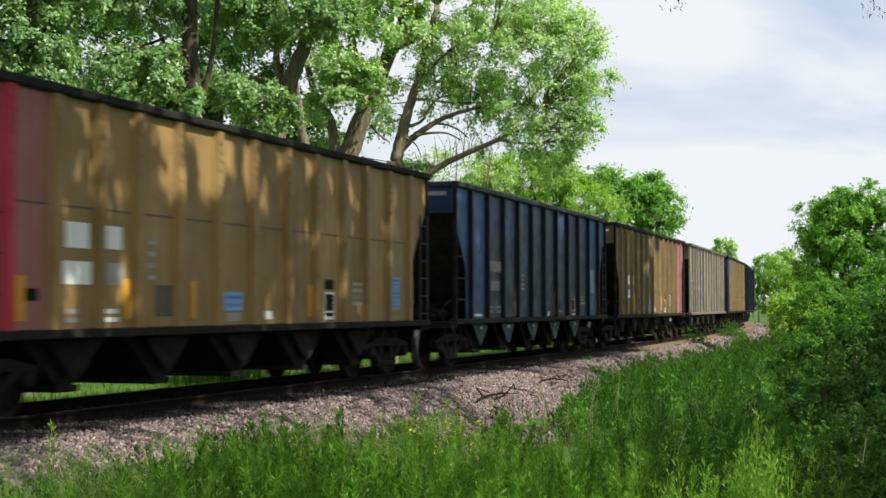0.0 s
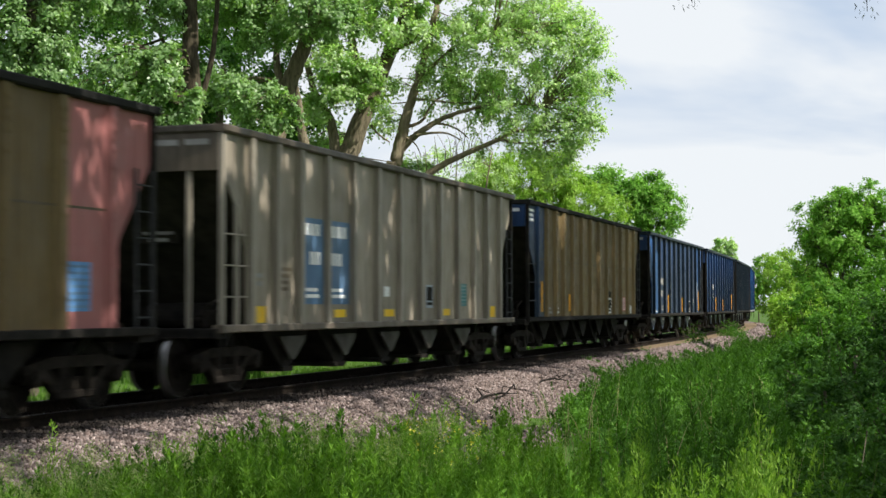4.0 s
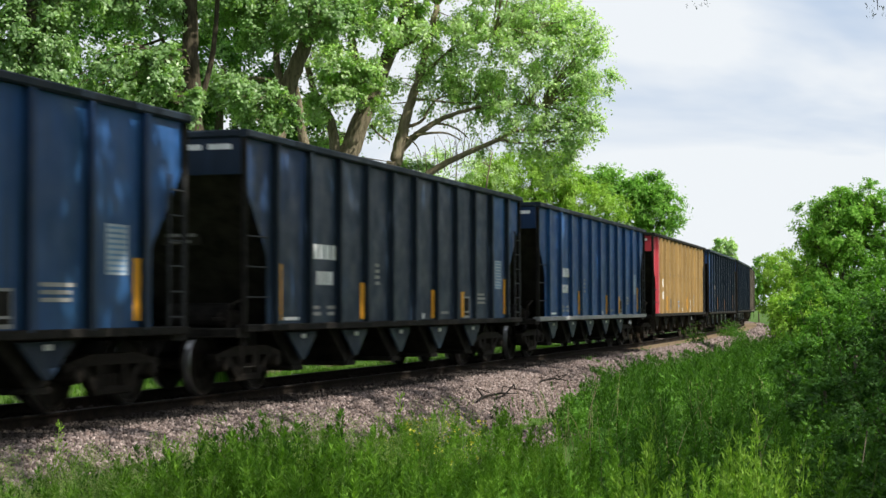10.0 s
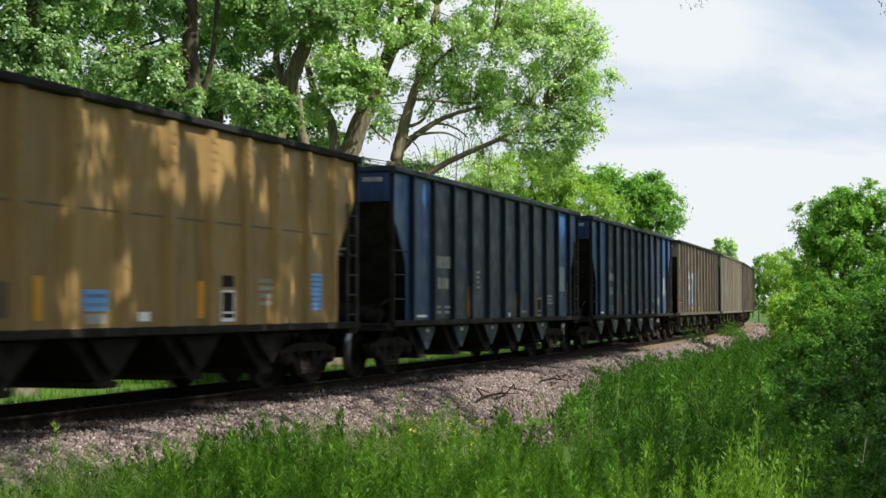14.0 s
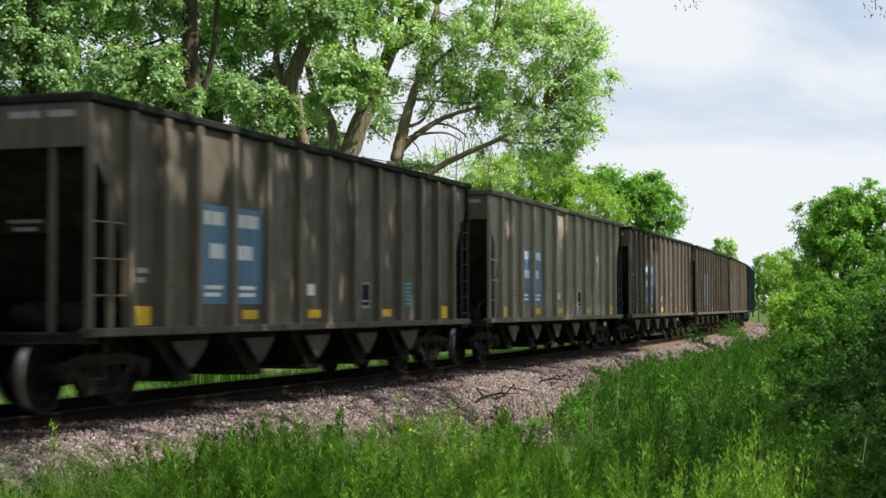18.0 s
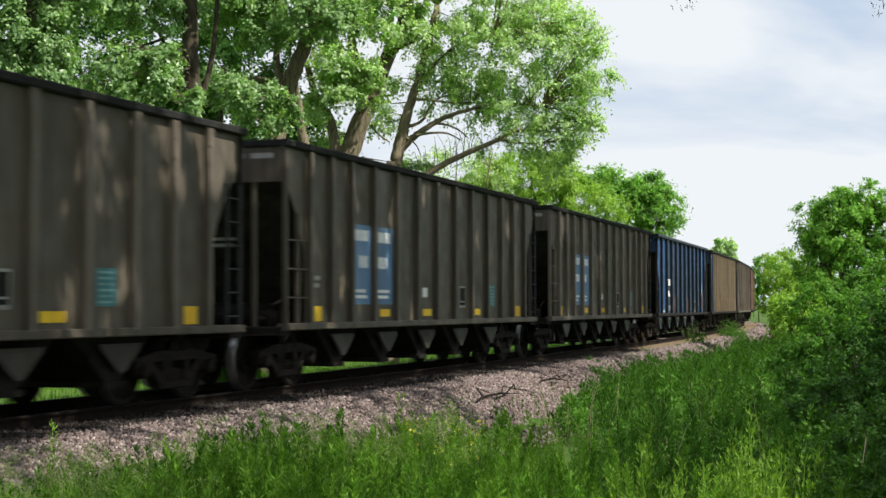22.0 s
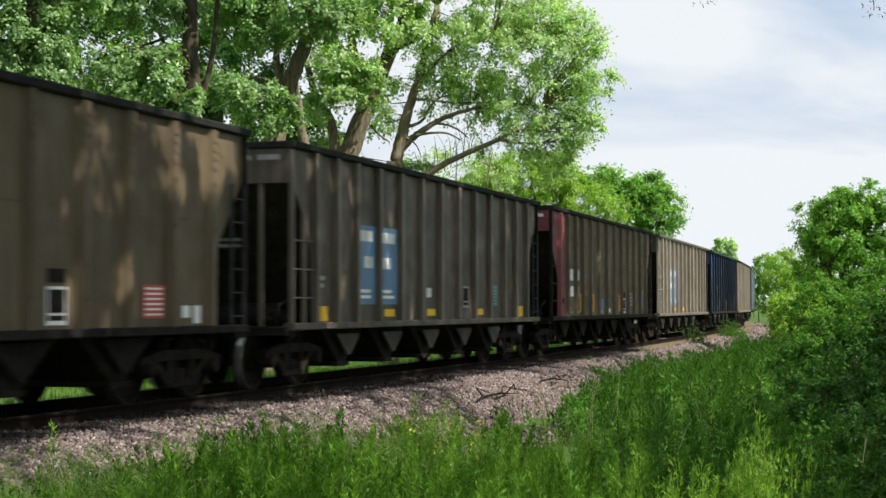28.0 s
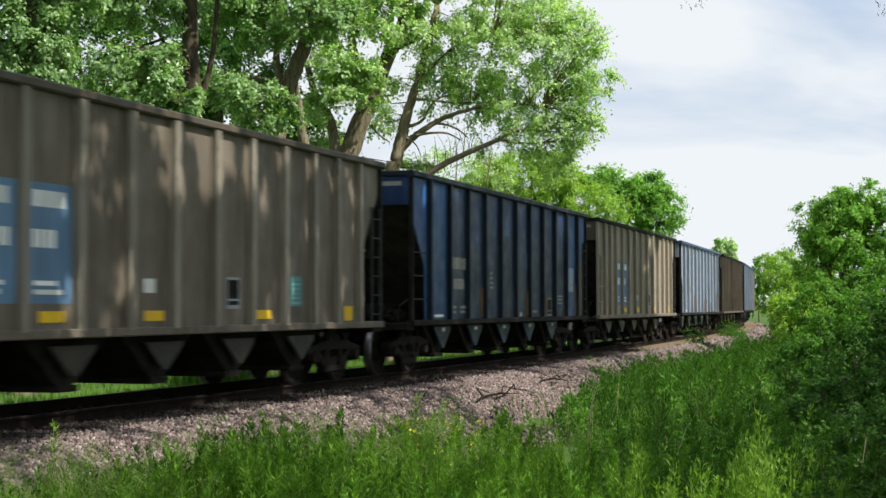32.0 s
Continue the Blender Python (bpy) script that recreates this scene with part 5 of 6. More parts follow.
tree("bush", "green bushes far along the track", [([(25.0, 110, 0), (25.0, 110, 2)], 0.1, 0.04)], [(24.4, 110, 4.1, 1.81, 1.67, 1.45), (25.6, 110, 3.01, 1.81, 1.71, 1.61), (27.4, 110, 4.0, 2.2, 1.8, 2.4), (24.3, 110, 1.8, 1.6, 1.5, 1.6)], 22000, 0.15, LEAF_WILLOW, BARK, 33, 0.5, "bush", False, group="bushes along the track")
tree("bush", "pale green sunlit bush beside the ballast", [([(19.2, 85, 0), (19.2, 85, 1)], 0.08, 0.03)], [(19.1, 85, 1.3, 1.1, 1.01, 0.8), (20.3, 85, 1.38, 1.5, 1.24, 1.1), (21.6, 85, 2.0, 1.6, 1.3, 1.5)], 22000, 0.12, LEAF_WILLOW, BARK, 34, 0.4, "bush", False, group="bushes along the track")
tree("bush", "dense green shrub on the bank", [([(9.9, 36, 0), (9.9, 36, 1)], 0.06, 0.03)], [(9.96, 36, 1.45, 0.92, 0.82, 0.72), (8.9, 36, 1.25, 0.72, 0.66, 0.65), (10.75, 36, 1.85, 0.79, 0.79, 0.79), (9.3, 36, 0.3, 1.3, 0.9, 0.9)], 26000, 0.075, LEAF_SHRUB, BARK, 35, 0.26, "bush", True, group="bushes along the track")
tree("bush", "pale green sunlit shrub beside the ballast", [([(9.9, 44, 0), (9.9, 44, 0.6)], 0.05, 0.02)], [(9.91, 44, 0.95, 0.68, 0.64, 0.65), (9.7, 44, 0.15, 0.5, 0.5, 0.45), (10.6, 44, 0.8, 0.7, 0.6, 0.8)], 18000, 0.075, LEAF_WILLOW, BARK, 36, 0.24, "bush", True, group="bushes along the track")
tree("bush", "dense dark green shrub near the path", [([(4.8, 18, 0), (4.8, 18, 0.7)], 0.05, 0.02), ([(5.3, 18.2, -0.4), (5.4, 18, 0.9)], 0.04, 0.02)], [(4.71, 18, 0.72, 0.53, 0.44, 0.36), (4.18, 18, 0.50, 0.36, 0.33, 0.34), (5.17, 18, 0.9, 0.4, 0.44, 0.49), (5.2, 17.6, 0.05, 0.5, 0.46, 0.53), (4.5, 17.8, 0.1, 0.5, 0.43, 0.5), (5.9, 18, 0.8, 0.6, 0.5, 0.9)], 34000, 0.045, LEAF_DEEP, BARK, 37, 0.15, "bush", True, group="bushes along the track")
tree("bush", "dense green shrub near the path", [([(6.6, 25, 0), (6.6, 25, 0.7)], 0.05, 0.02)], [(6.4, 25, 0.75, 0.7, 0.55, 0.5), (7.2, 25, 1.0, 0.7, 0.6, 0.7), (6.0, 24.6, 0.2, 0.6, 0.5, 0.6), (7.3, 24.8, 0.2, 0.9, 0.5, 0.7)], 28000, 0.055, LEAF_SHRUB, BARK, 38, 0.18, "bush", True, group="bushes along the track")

# the deep leaf colour of these two shrubs paints in the shade there
tree("bush", "green shrub with thin dry twigs beside the path, leaves darkened as shade", [([(3.3, 11.3, 0), (3.3, 11.3, 0.5)], 0.03, 0.015), ([(3.5, 11.4, -0.2), (3.7, 11.4, 0.7)], 0.025, 0.012)], [(3.25, 11.3, 0.15, 0.42, 0.42, 0.45), (3.7, 11.4, 0.4, 0.5, 0.45, 0.7), (3.0, 11.0, -0.1, 0.35, 0.35, 0.3)], 24000, 0.034, LEAF_DEEP, BARK, 51, 0.12, "bush", True, group="bushes along the track")
tree("bush", "green shrub with thin dry twigs beside the path, leaves darkened as shade", [([(3.5, 14.2, 0), (3.5, 14.2, 0.5)], 0.03, 0.015)], [(3.45, 14.2, 0.25, 0.5, 0.5, 0.45), (4.1, 14.3, 0.5, 0.55, 0.5, 0.65), (2.95, 14.0, 0.0, 0.4, 0.4, 0.3)], 22000, 0.042, LEAF_DEEP, BARK, 52, 0.14, "bush", True, group="bushes along the track")

# out of view on the right; added to shade the weeds in the near corner
tree("bush", "unseen tall shrub added to shade the near weeds", [([(4.8, 7.6, 0), (4.8, 7.6, 1.6), (4.7, 7.5, 2.8)], 0.05, 0.02), ([(5.6, 9.6, 0), (5.5, 9.5, 1.6), (5.3, 9.4, 3.0)], 0.05, 0.02)], [(5.4, 7.4, 1.7, 0.9, 1.1, 0.9), (5.6, 9.0, 2.2, 1.0, 1.1, 0.9), (5.8, 10.6, 2.3, 1.1, 1.1, 1.1), (4.5, 8.4, 1.2, 0.8, 1.0, 0.9), (4.6, 6.0, 1.6, 0.8, 0.9, 0.9)], 26000, 0.085, LEAF_DEEP, BARK, 53, 0.26, "bush", True, hollow=0.1, group="bushes along the track")

# the tall trees at the edge of the path, whose boughs reach over it and shade the near cars
# gaps cut in the unseen boughs to put sun patches on the cars: up the track, height, half width, half height
GAPS = [(18.8, 3.35, 0.49, 0.52), (20.0, 3.26, 0.29, 0.52), (19.2, 3.59, 0.43, 0.34), (20.5, 3.05, 0.2, 0.57), (22.1, 3.44, 0.18, 0.4), (23.4, 2.42, 0.18, 0.48), (23.5, 1.68, 0.24, 0.4), (27.6, 3.43, 0.21, 0.57), (22.4, 1.48, 0.17, 0.34), (24.3, 1.31, 0.18, 0.29), (21.5, 1.65, 0.17, 0.29), (16.5, 1.71, 0.22, 0.34), (17.6, 3.5, 0.3, 0.29), (25.7, 2.02, 0.17, 0.46), (20.7, 1.3, 0.18, 0.23), (15.3, 1.43, 0.24, 0.34), (31.1, 2.75, 0.24, 0.46), (33.5, 3.11, 0.24, 0.57)]


def thinned(p):
    """Leaves without those that stand in a gap."""
    keep = np.ones(len(p), bool)
    t = np.array(TO_SUN)
    for s, z, w, h in GAPS:
        x, y, _ = along(s, 1.52)
        d = p - np.array([x, y, z])
        k = d @ t
        d -= k[:, None] * t
        keep &= (np.hypot(d[:, 0], d[:, 1]) / w) ** 2 + (d[:, 2] / h) ** 2 > 1.0
    return p[keep]


def edge_tree(s0, seed, leaves, low=(-5.0, 1.5), dense=420, reach=(-4.5, 0.0, 4.5)):
    """A tall tree; its high boughs stand between the sun and the side of the train."""
    blobs = []
    for ds in reach:
        x, y, _ = along(s0 + ds, 1.6)
        q = Vector((x, y, 2.5)) + TO_SUN * 16.5
        blobs.append((q.x, q.y, q.z, 2.0, 2.9, 2.0))
    bx, by = blobs[len(reach) // 2][0] + 3.6, blobs[len(reach) // 2][1]
    # two more unseen leaf masses, added to shade the weeds on the right
    blobs += [(bx + 3.4, by - 2.5, 10.0, 1.3, 1.9, 1.5), (bx + 5.4, by + 3.0, 11.0, 1.5, 1.8, 1.5)]
    limbs = [([(bx, by, 0), (bx, by, 5), (bx - 0.3, by, 12.5)], 0.32, 0.09)]
    limbs += [([(bx, by, 7.5 + k), (bx - 1.6, (by + b[1]) / 2, 10.5 + k * 0.5), b[:3]], 0.12, 0.03) for k, b in enumerate(blobs[:len(reach)])]
    limbs.append(([(bx, by, 4.6), (bx * 0.62 + 1.1, by - 0.2, 5.4), (3.3, by - 0.3, 5.35), (1.6, by - 0.3, 5.3)], 0.09, 0.02) if seed == 41 else ([(bx, by, 6.0), (bx + 1.5, by - 1.0, 8.0), (bx + 2.5, by - 1.6, 9.5)], 0.1, 0.03))
    thing = tree("edge_tree", "tall leafy tree at the edge of the path", limbs, blobs, leaves, 0.23, LEAF_DEEP, BARK, seed, 0.55, hollow=0.0, group="tall trees at the edge of the path", prune=thinned)
    # thin unseen leaf clouds without limbs, added to break up the light on the ballast
    rng = np.random.default_rng(seed + 100)
    airy = []
    for ds in low:
        for lat, dz, far in ((3.4, -0.5, 15.0), (1.9, 0.0, 17.5)):
            x, y, _ = along(s0 + ds, lat)
            q = Vector((x, y, dz)) + TO_SUN * far
            d = rng.standard_normal((dense, 3))
            d *= (rng.random((dense, 1)) ** 0.34) / np.linalg.norm(d, axis=1, keepdims=True)
            airy.append(np.array(q) + d * np.array([1.7, 3.4, 1.5]))
    if seed == 41:
        # loose unseen sprays of leaves, added so that their shade dapples the grass
        for x in np.arange(-3.6, 3.7, 0.55):
            for y in np.arange(7.2, 13.5, 0.75):
                if rng.random() < (0.50 if x < 0.5 else 0.62):
                    q = Vector((x + rng.uniform(-0.3, 0.3), y + rng.uniform(-0.35, 0.35), 0.4)) + TO_SUN * rng.uniform(13.5, 15.5)
                    airy.append(np.array(q) + rng.standard_normal((26, 3)) * np.array([0.34, 0.34, 0.22]))
    if airy:
        part("airy_boughs", leaf_mesh("airy_boughs", thinned(np.concatenate(airy)) - np.array(thing.location), 0.23, rng), LEAF_DEEP, thing)["kind"] = "stuff"
    return by


LIMB_Y = edge_tree(10.0, 41, 30000, dense=600) - 0.3
edge_tree(23.0, 42, 44000, reach=(-6.0, -3.0, 0.0, 3.0, 6.0))
edge_tree(41.0, 43, 66000, reach=(-9.5, -6.3, -3.2, 0.0, 3.2, 6.3, 9.5))


# ---------------------------------------------------------------- grass and weeds
def blades(name, x, y, h, width, rng, material, label, lean=0.45, seg=3, category="grass"):
    """Bent tapering blades in one mesh."""
    n = len(x)
    z = ground_z(x, y) - 0.03
    az = rng.random(n) * 2 * np.pi
    bend = lean * (0.3 + rng.random(n)) * h
    d = np.stack([np.cos(az), np.sin(az), np.zeros(n)], -1)
    side_az = rng.random(n) * 2 * np.pi
    side = np.stack([np.cos(side_az), np.sin(side_az), np.zeros(n)], -1)
    rows = []
    for k in range(seg + 1):
        t = k / seg
        c = np.stack([x, y, z + h * (t - 0.16 * t * t * bend / h)], -1) + d * (bend * t ** 2)[:, None]
        w = width * (1 - t) ** 0.7 * 0.5 + 0.0004
        rows += [c - side * w[:, None], c + side * w[:, None]]
    v = np.stack(rows, 1)
    k = 2 * (seg + 1)
    f = np.array([(2 * i, 2 * i + 1, 2 * i + 3, 2 * i + 2) for i in range(seg)])
    f = f[None] + k * np.arange(n)[:, None, None]
    ob = part(name, mesh_from(name, v.reshape(-1, 3), f.reshape(-1, 4)), material)
    return tagged(ob, label, category, kind="stuff")


def weeds(name, x, y, h, rng, material, label, leaves=26, leaf=0.06, slim=0.3, top=0.0, category="weeds"):
    """Upright stems, each set with many narrow leaves."""
    n = len(x)
    z = ground_z(x, y) - 0.03
    lean = 0.16 * rng.standard_normal((n, 2)) * h[:, None]
    t = rng.random((n, leaves)) ** 0.8 * (1 - top) + top
    r = 0.075 * (1.12 - t) * (h[:, None] / 0.9)
    az = rng.random((n, leaves)) * 2 * np.pi
    px = x[:, None] + lean[:, :1] * t ** 1.5 + r * 0.2 * np.cos(az)
    py = y[:, None] + lean[:, 1:] * t ** 1.5 + r * 0.2 * np.sin(az)
    pz = z[:, None] + h[:, None] * t
    pts = np.stack([px, py, pz], -1).reshape(-1, 3)
    ax = np.stack([np.cos(az), np.sin(az), 1.0 + 0.6 * t], -1).reshape(-1, 3)
    me = leaf_mesh(name, pts, leaf, rng, 0.0, slim, ax)
    ob = part(name, me, material)
    tagged(ob, label, category, kind="stuff")
    blades(name + "_stems", x, y, h, np.full(n, 0.007), rng, material, "thin green stems of the weeds", 0.05, 2, category)
    return ob


def field(rng, n, s0, s1, l0, l1, power=1.0):
    s = s0 + (s1 - s0) * rng.random(n) ** power
    lat = l0 + (l1 - l0) * rng.random(n)
    x, y, _ = along(s, lat)
    return x, y, s, lat


def wedge(rng, n, y0, y1, u0, u1, power=1.0):
    y = y0 + (y1 - y0) * rng.random(n) ** power
    x = (u0 + (u1 - u0) * rng.random(n)) * y
    return x, y


def thicket(s, lat):
    """1 inside the tall weeds, falling to 0 where the bank is nearly bare."""
    return np.clip((s + 3.67 * lat - 42.0) / 4.0, 0, 1)


def mounds(rng, x, y, least, size, leaf, material, label, bank=True):
    """Rounded leafy plants: leaves over an uneven dome, facing outwards."""
    s, lat = beside(x, y)
    w = thicket(s, lat) if bank else np.ones(len(x))
    k = (lat > least) & (w > 0.3)
    x, y, w = x[k], y[k], w[k]
    n, m = len(x), 240
    r = (size[0] + (size[1] - size[0]) * rng.random(n)) * (0.55 + 0.45 * w)
    c = np.stack([x, y, ground_z(x, y) + 0.25 * r], -1)
    sprigs = rng.standard_normal((n, 14, 3))
    sprigs[:, :, 2] = np.abs(sprigs[:, :, 2]) * 1.2
    sprigs /= np.linalg.norm(sprigs, axis=2, keepdims=True)
    pick = rng.integers(0, 14, (n, m))
    d = np.take_along_axis(sprigs, pick[:, :, None].repeat(3, 2), 1)
    t = rng.random((n, m, 1)) ** 0.5
    p = c[:, None] + d * t * r[:, None, None] * np.array([1.0, 1.0, 1.35]) * (0.8 + 0.4 * rng.random((n, 1, 1)))
    p += 0.17 * r[:, None, None] * rng.standard_normal((n, m, 3)) * np.array([1, 1, 0.7])
    f = d + 0.5 * rng.standard_normal((n, m, 3)) + np.array([0, 0, 0.6])
    f /= np.linalg.norm(f, axis=2, keepdims=True)
    ob = part("mounded_weeds", leaf_mesh("mounded_weeds", p.reshape(-1, 3), leaf, rng, 0.1, 0.5, None, f.reshape(-1, 3)), material)
    tagged(ob, label, "weeds", kind="stuff")


def build_grass():
    rng = np.random.default_rng(77)
    # low grass about the camera's place
    x, y = -12 + 24 * rng.random(30000), -9 + 16.5 * rng.random(30000)
    _, lat = beside(x, y)
    k = lat > 4.8
    x, y = x[k], y[k]
    blades("low_grass", x, y, 0.07 + 0.14 * rng.random(len(x)), 0.008 + 0.008 * rng.random(len(x)), rng, GRASS, "low green grass beside the railway", 0.6, 2)
    # tufts of tall grass before the camera
    tx, ty = wedge(rng, 1350, 6.3, 13.5, -0.34, 0.33)
    _, lat = beside(tx, ty)
    k = lat > 4.9
    tx, ty = tx[k], ty[k]
    wave = 0.5 + 0.5 * np.sin(tx * 2.1 + 0.7) * np.sin(ty * 1.7 + 0.4)
    u = tx / ty
    th = 0.62 + 0.40 * rng.random(len(tx)) + 0.20 * wave - 0.24 * np.clip((u - 0.02) / 0.06, 0, 1) - 0.15 * np.clip((u - 0.2) / 0.05, 0, 1) - 0.10 * np.clip((-0.22 - u) / 0.08, 0, 1)
    th *= np.clip(1.72 - 0.085 * ty, 0.45, 1.1)
    th = np.minimum(th, (0.86 + 0.16 * np.clip(ty - 7.4, 0, 1) - 0.012 * (ty - 6.3) - 0.5 * np.clip(-0.23 - u, 0, 0.08)) * (0.82 + 0.22 * rng.random(len(tx))))
    k = rng.random(len(tx)) < np.clip(0.75 - 4.0 * (u + 0.10), 0.12, 1.0)
    tx, ty, th, u = tx[k], ty[k], th[k], u[k]
    n = 32
    x, y = np.repeat(tx, n) + 0.07 * rng.standard_normal(len(tx) * n), np.repeat(ty, n) + 0.07 * rng.standard_normal(len(tx) * n)
    h = np.repeat(th, n) * (0.55 + 0.5 * rng.random(len(x)))
    blades("tall_grass", x, y, h, 0.003 + 0.006 * rng.random(len(x)), rng, GRASS_SOFT, "tall fresh green grass before the ballast", 0.85, 4)
    # seed heads over the grass
    k = np.repeat(np.arange(len(tx)), 3)
    k = k[(rng.random(len(k)) < 0.85) & (u[k] < 0.02) & (ty[k] > 7.9)]
    sx, sy = tx[k] + 0.08 * rng.standard_normal(len(k)), ty[k] + 0.08 * rng.standard_normal(len(k))
    sh = th[k] * (0.92 + 0.28 * rng.random(len(k)))
    blades("grass_stalks", sx, sy, sh, np.full(len(sx), 0.003), rng, GRASS_SOFT, "thin stalks of the flowering grass", 0.1, 3)
    # each head nods over and opens into fine branches
    m = 50
    t = rng.random((len(sx), m))
    nod = rng.standard_normal((len(sx), 2)) * 0.05 + np.array([0.07, -0.02])
    p = np.stack([np.repeat(sx, m), np.repeat(sy, m), np.repeat(ground_z(sx, sy) + sh - 0.14, m) + (0.17 * t - 0.10 * t ** 3).ravel()], -1)
    p[:, :2] += (nod[:, None, :] * (t ** 2)[:, :, None]).reshape(-1, 2)
    p += (0.010 + 0.022 * (1 - t.ravel()))[:, None] * rng.standard_normal((len(p), 3))
    tagged(part("seed_heads", leaf_mesh("seed_heads", p, 0.024, rng, 0.9, 0.14), PANICLE), "pale feathery seed heads of the grass", "grass", kind="stuff")
    # grass on the bank up to the bend
    x, y, s, lat = field(rng, 26000, 14, 75, 4.1, 10.5, 1.4)
    w = thicket(s, lat)
    k = rng.random(len(x)) < 0.05 + w
    x, y, w = x[k], y[k], w[k]
    h = (0.35 + 0.4 * rng.random(len(x))) * (0.3 + 0.7 * w)
    blades("bank_grass", x, y, h, 0.010 + 0.012 * rng.random(len(x)), rng, GRASS, "green grass on the bank beside the track")
    # sunlit grass beyond the track
    x, y, s, lat = field(rng, 46000, 8, 70, -16, -2.3, 1.2)
    h = 0.08 + 0.14 * rng.random(len(x))
    blades("meadow_grass", x, y, h, 0.016 + 0.016 * rng.random(len(x)), rng, MEADOW, "short sunlit grass beyond the track", 0.45, 2)
    # longer grass about the foot of the trunks
    x, y = -5.7 + 0.7 * rng.standard_normal(1600), 35.7 + 0.35 * rng.standard_normal(1600)
    blades("long_meadow_grass", x, y, 0.7 + 0.35 * rng.random(1600), np.full(1600, 0.02), rng, GRASS, "longer grass about the foot of a tree")
    # leafy weeds
    x, y = wedge(rng, 380, 9.0, 16.5, 0.04, 0.34)
    s, lat = beside(x, y)
    k = (lat > 5.4) & (thicket(s, lat) > 0.4)
    x, y = x[k], y[k]
    h = (0.60 + 0.50 * rng.random(len(x))) * np.where(x / y > 0.22, 0.7, 1.0)
    weeds("leafy_weeds", x, y, h, rng, WEED, "dense leafy green weeds on the bank", 110, 0.055, 0.16)
    for u0, u1, n, y0, y1, tall in ((0.03, 0.24, 100, 7.2, 10.0, 0.55), (-0.12, 0.06, 260, 7.6, 11.0, 0.66), (-0.27, -0.10, 60, 8.2, 10.5, 0.5)):
        tx, ty = wedge(rng, n // 4, y0, y1, u0, u1)
        x, y = np.repeat(tx, 4) + 0.10 * rng.standard_normal(len(tx) * 4), np.repeat(ty, 4) + 0.10 * rng.standard_normal(len(tx) * 4)
        weeds("pale_weeds", x, y, tall + 0.30 * rng.random(len(x)), rng, WEED_PALE, "tall pale green feathery weeds", 300, 0.032, 0.19)
    # soft leafy plants low between the grasses
    mounds(rng, *wedge(rng, 230, 6.4, 9.6, 0.0, 0.33), 5.6, (0.22, 0.36), 0.040, WEED, "low soft dark green plants before the grass", False)
    mounds(rng, *wedge(rng, 150, 6.4, 9.8, -0.10, 0.22), 5.6, (0.20, 0.34), 0.034, WEED_PALE, "low soft green plants before the grass", False)
    mounds(rng, *wedge(rng, 170, 7.0, 10.2, -0.31, -0.06), 5.2, (0.20, 0.36), 0.038, MEADOW, "soft fine leaved plants among the grass", False)
    mounds(rng, *wedge(rng, 90, 6.6, 9.6, -0.31, -0.08), 5.2, (0.16, 0.28), 0.034, WEED, "low soft dark green plants before the grass", False)
    x, y, s, lat = field(rng, 2100, 19, 62, 4.1, 8.6, 1.4)
    w = thicket(s, lat)
    k = rng.random(len(x)) < 0.03 + w
    x, y, w = x[k], y[k], w[k]
    h = (0.55 + 0.45 * rng.random(len(x))) * (0.25 + 0.75 * w)
    weeds("bank_weeds", x, y, h, rng, WEED, "dense leafy green weeds on the bank", 64, 0.07, 0.2)
    x, y, s, lat = field(rng, 150, 22, 70, 3.2, 4.3, 1.2)
    weeds("ballast_weeds", x, y, 0.20 + 0.30 * rng.random(len(x)), rng, WEED, "scattered weeds growing in the ballast", 40, 0.05)
    x, y, s, lat = field(rng, 12, 36, 64, 1.5, 2.7, 1.0)
    x, y = np.repeat(x, 3) + 0.15 * rng.standard_normal(36), np.repeat(y, 3) + 0.15 * rng.standard_normal(36)
    mounds(rng, x, y, 1.3, (0.10, 0.22), 0.075, WEED, "low leafy weeds growing in the ballast", False)
    # two clumps that stand high beside the far track
    for s, lat, n in ((75.0, 2.0, 10), (60.0, 1.9, 3), (66.0, 3.3, 6)):
        x, y, _ = along(s + 0.7 * rng.standard_normal(n), lat + 0.22 * rng.standard_normal(n))
        mounds(rng, x, y, 1.2, (0.42, 0.62), 0.085, WEED, "leafy green clump of weeds in the ballast", False)
    # broad low leaves at the ballast's foot
    for u0, u1, n in ((-0.258, -0.16, 90), (-0.06, 0.0, 16)):
        x, y = wedge(rng, n, 9.6, 11.2, u0, u1)
        weeds("broad_leaf_weeds", x, y, 0.50 + 0.26 * rng.random(len(x)), rng, WEED, "broad leaved weeds at the foot of the ballast", 90, 0.055, 0.42)
    x, y = wedge(rng, 110, 7.6, 9.6, -0.01, 0.10)
    weeds("soft_leaf_weeds", x, y, 0.42 + 0.28 * rng.random(len(x)), rng, LEAF_ROAD, "soft leafy pale green weeds in the grass", 90, 0.044, 0.36)
    # dense soft plants, as tall as the grass, in drifts
    for n, u0, u1, y0, y1, mat in ((34, -0.31, -0.06, 8.6, 10.8, WEED), (52, -0.31, -0.02, 8.0, 10.4, MEADOW), (34, -0.31, -0.06, 7.4, 9.2, WEED_PALE)):
        tx, ty = wedge(rng, n, y0, y1, u0, u1)
        x, y = np.repeat(tx, 7) + 0.13 * rng.standard_normal(n * 7), np.repeat(ty, 7) + 0.13 * rng.standard_normal(n * 7)
        h = np.repeat((0.72 + 0.20 * rng.random(n)) * (0.94 + 1.2 * np.clip(tx / ty + 0.24, 0, 0.13)), 7) * (0.8 + 0.3 * rng.random(n * 7))
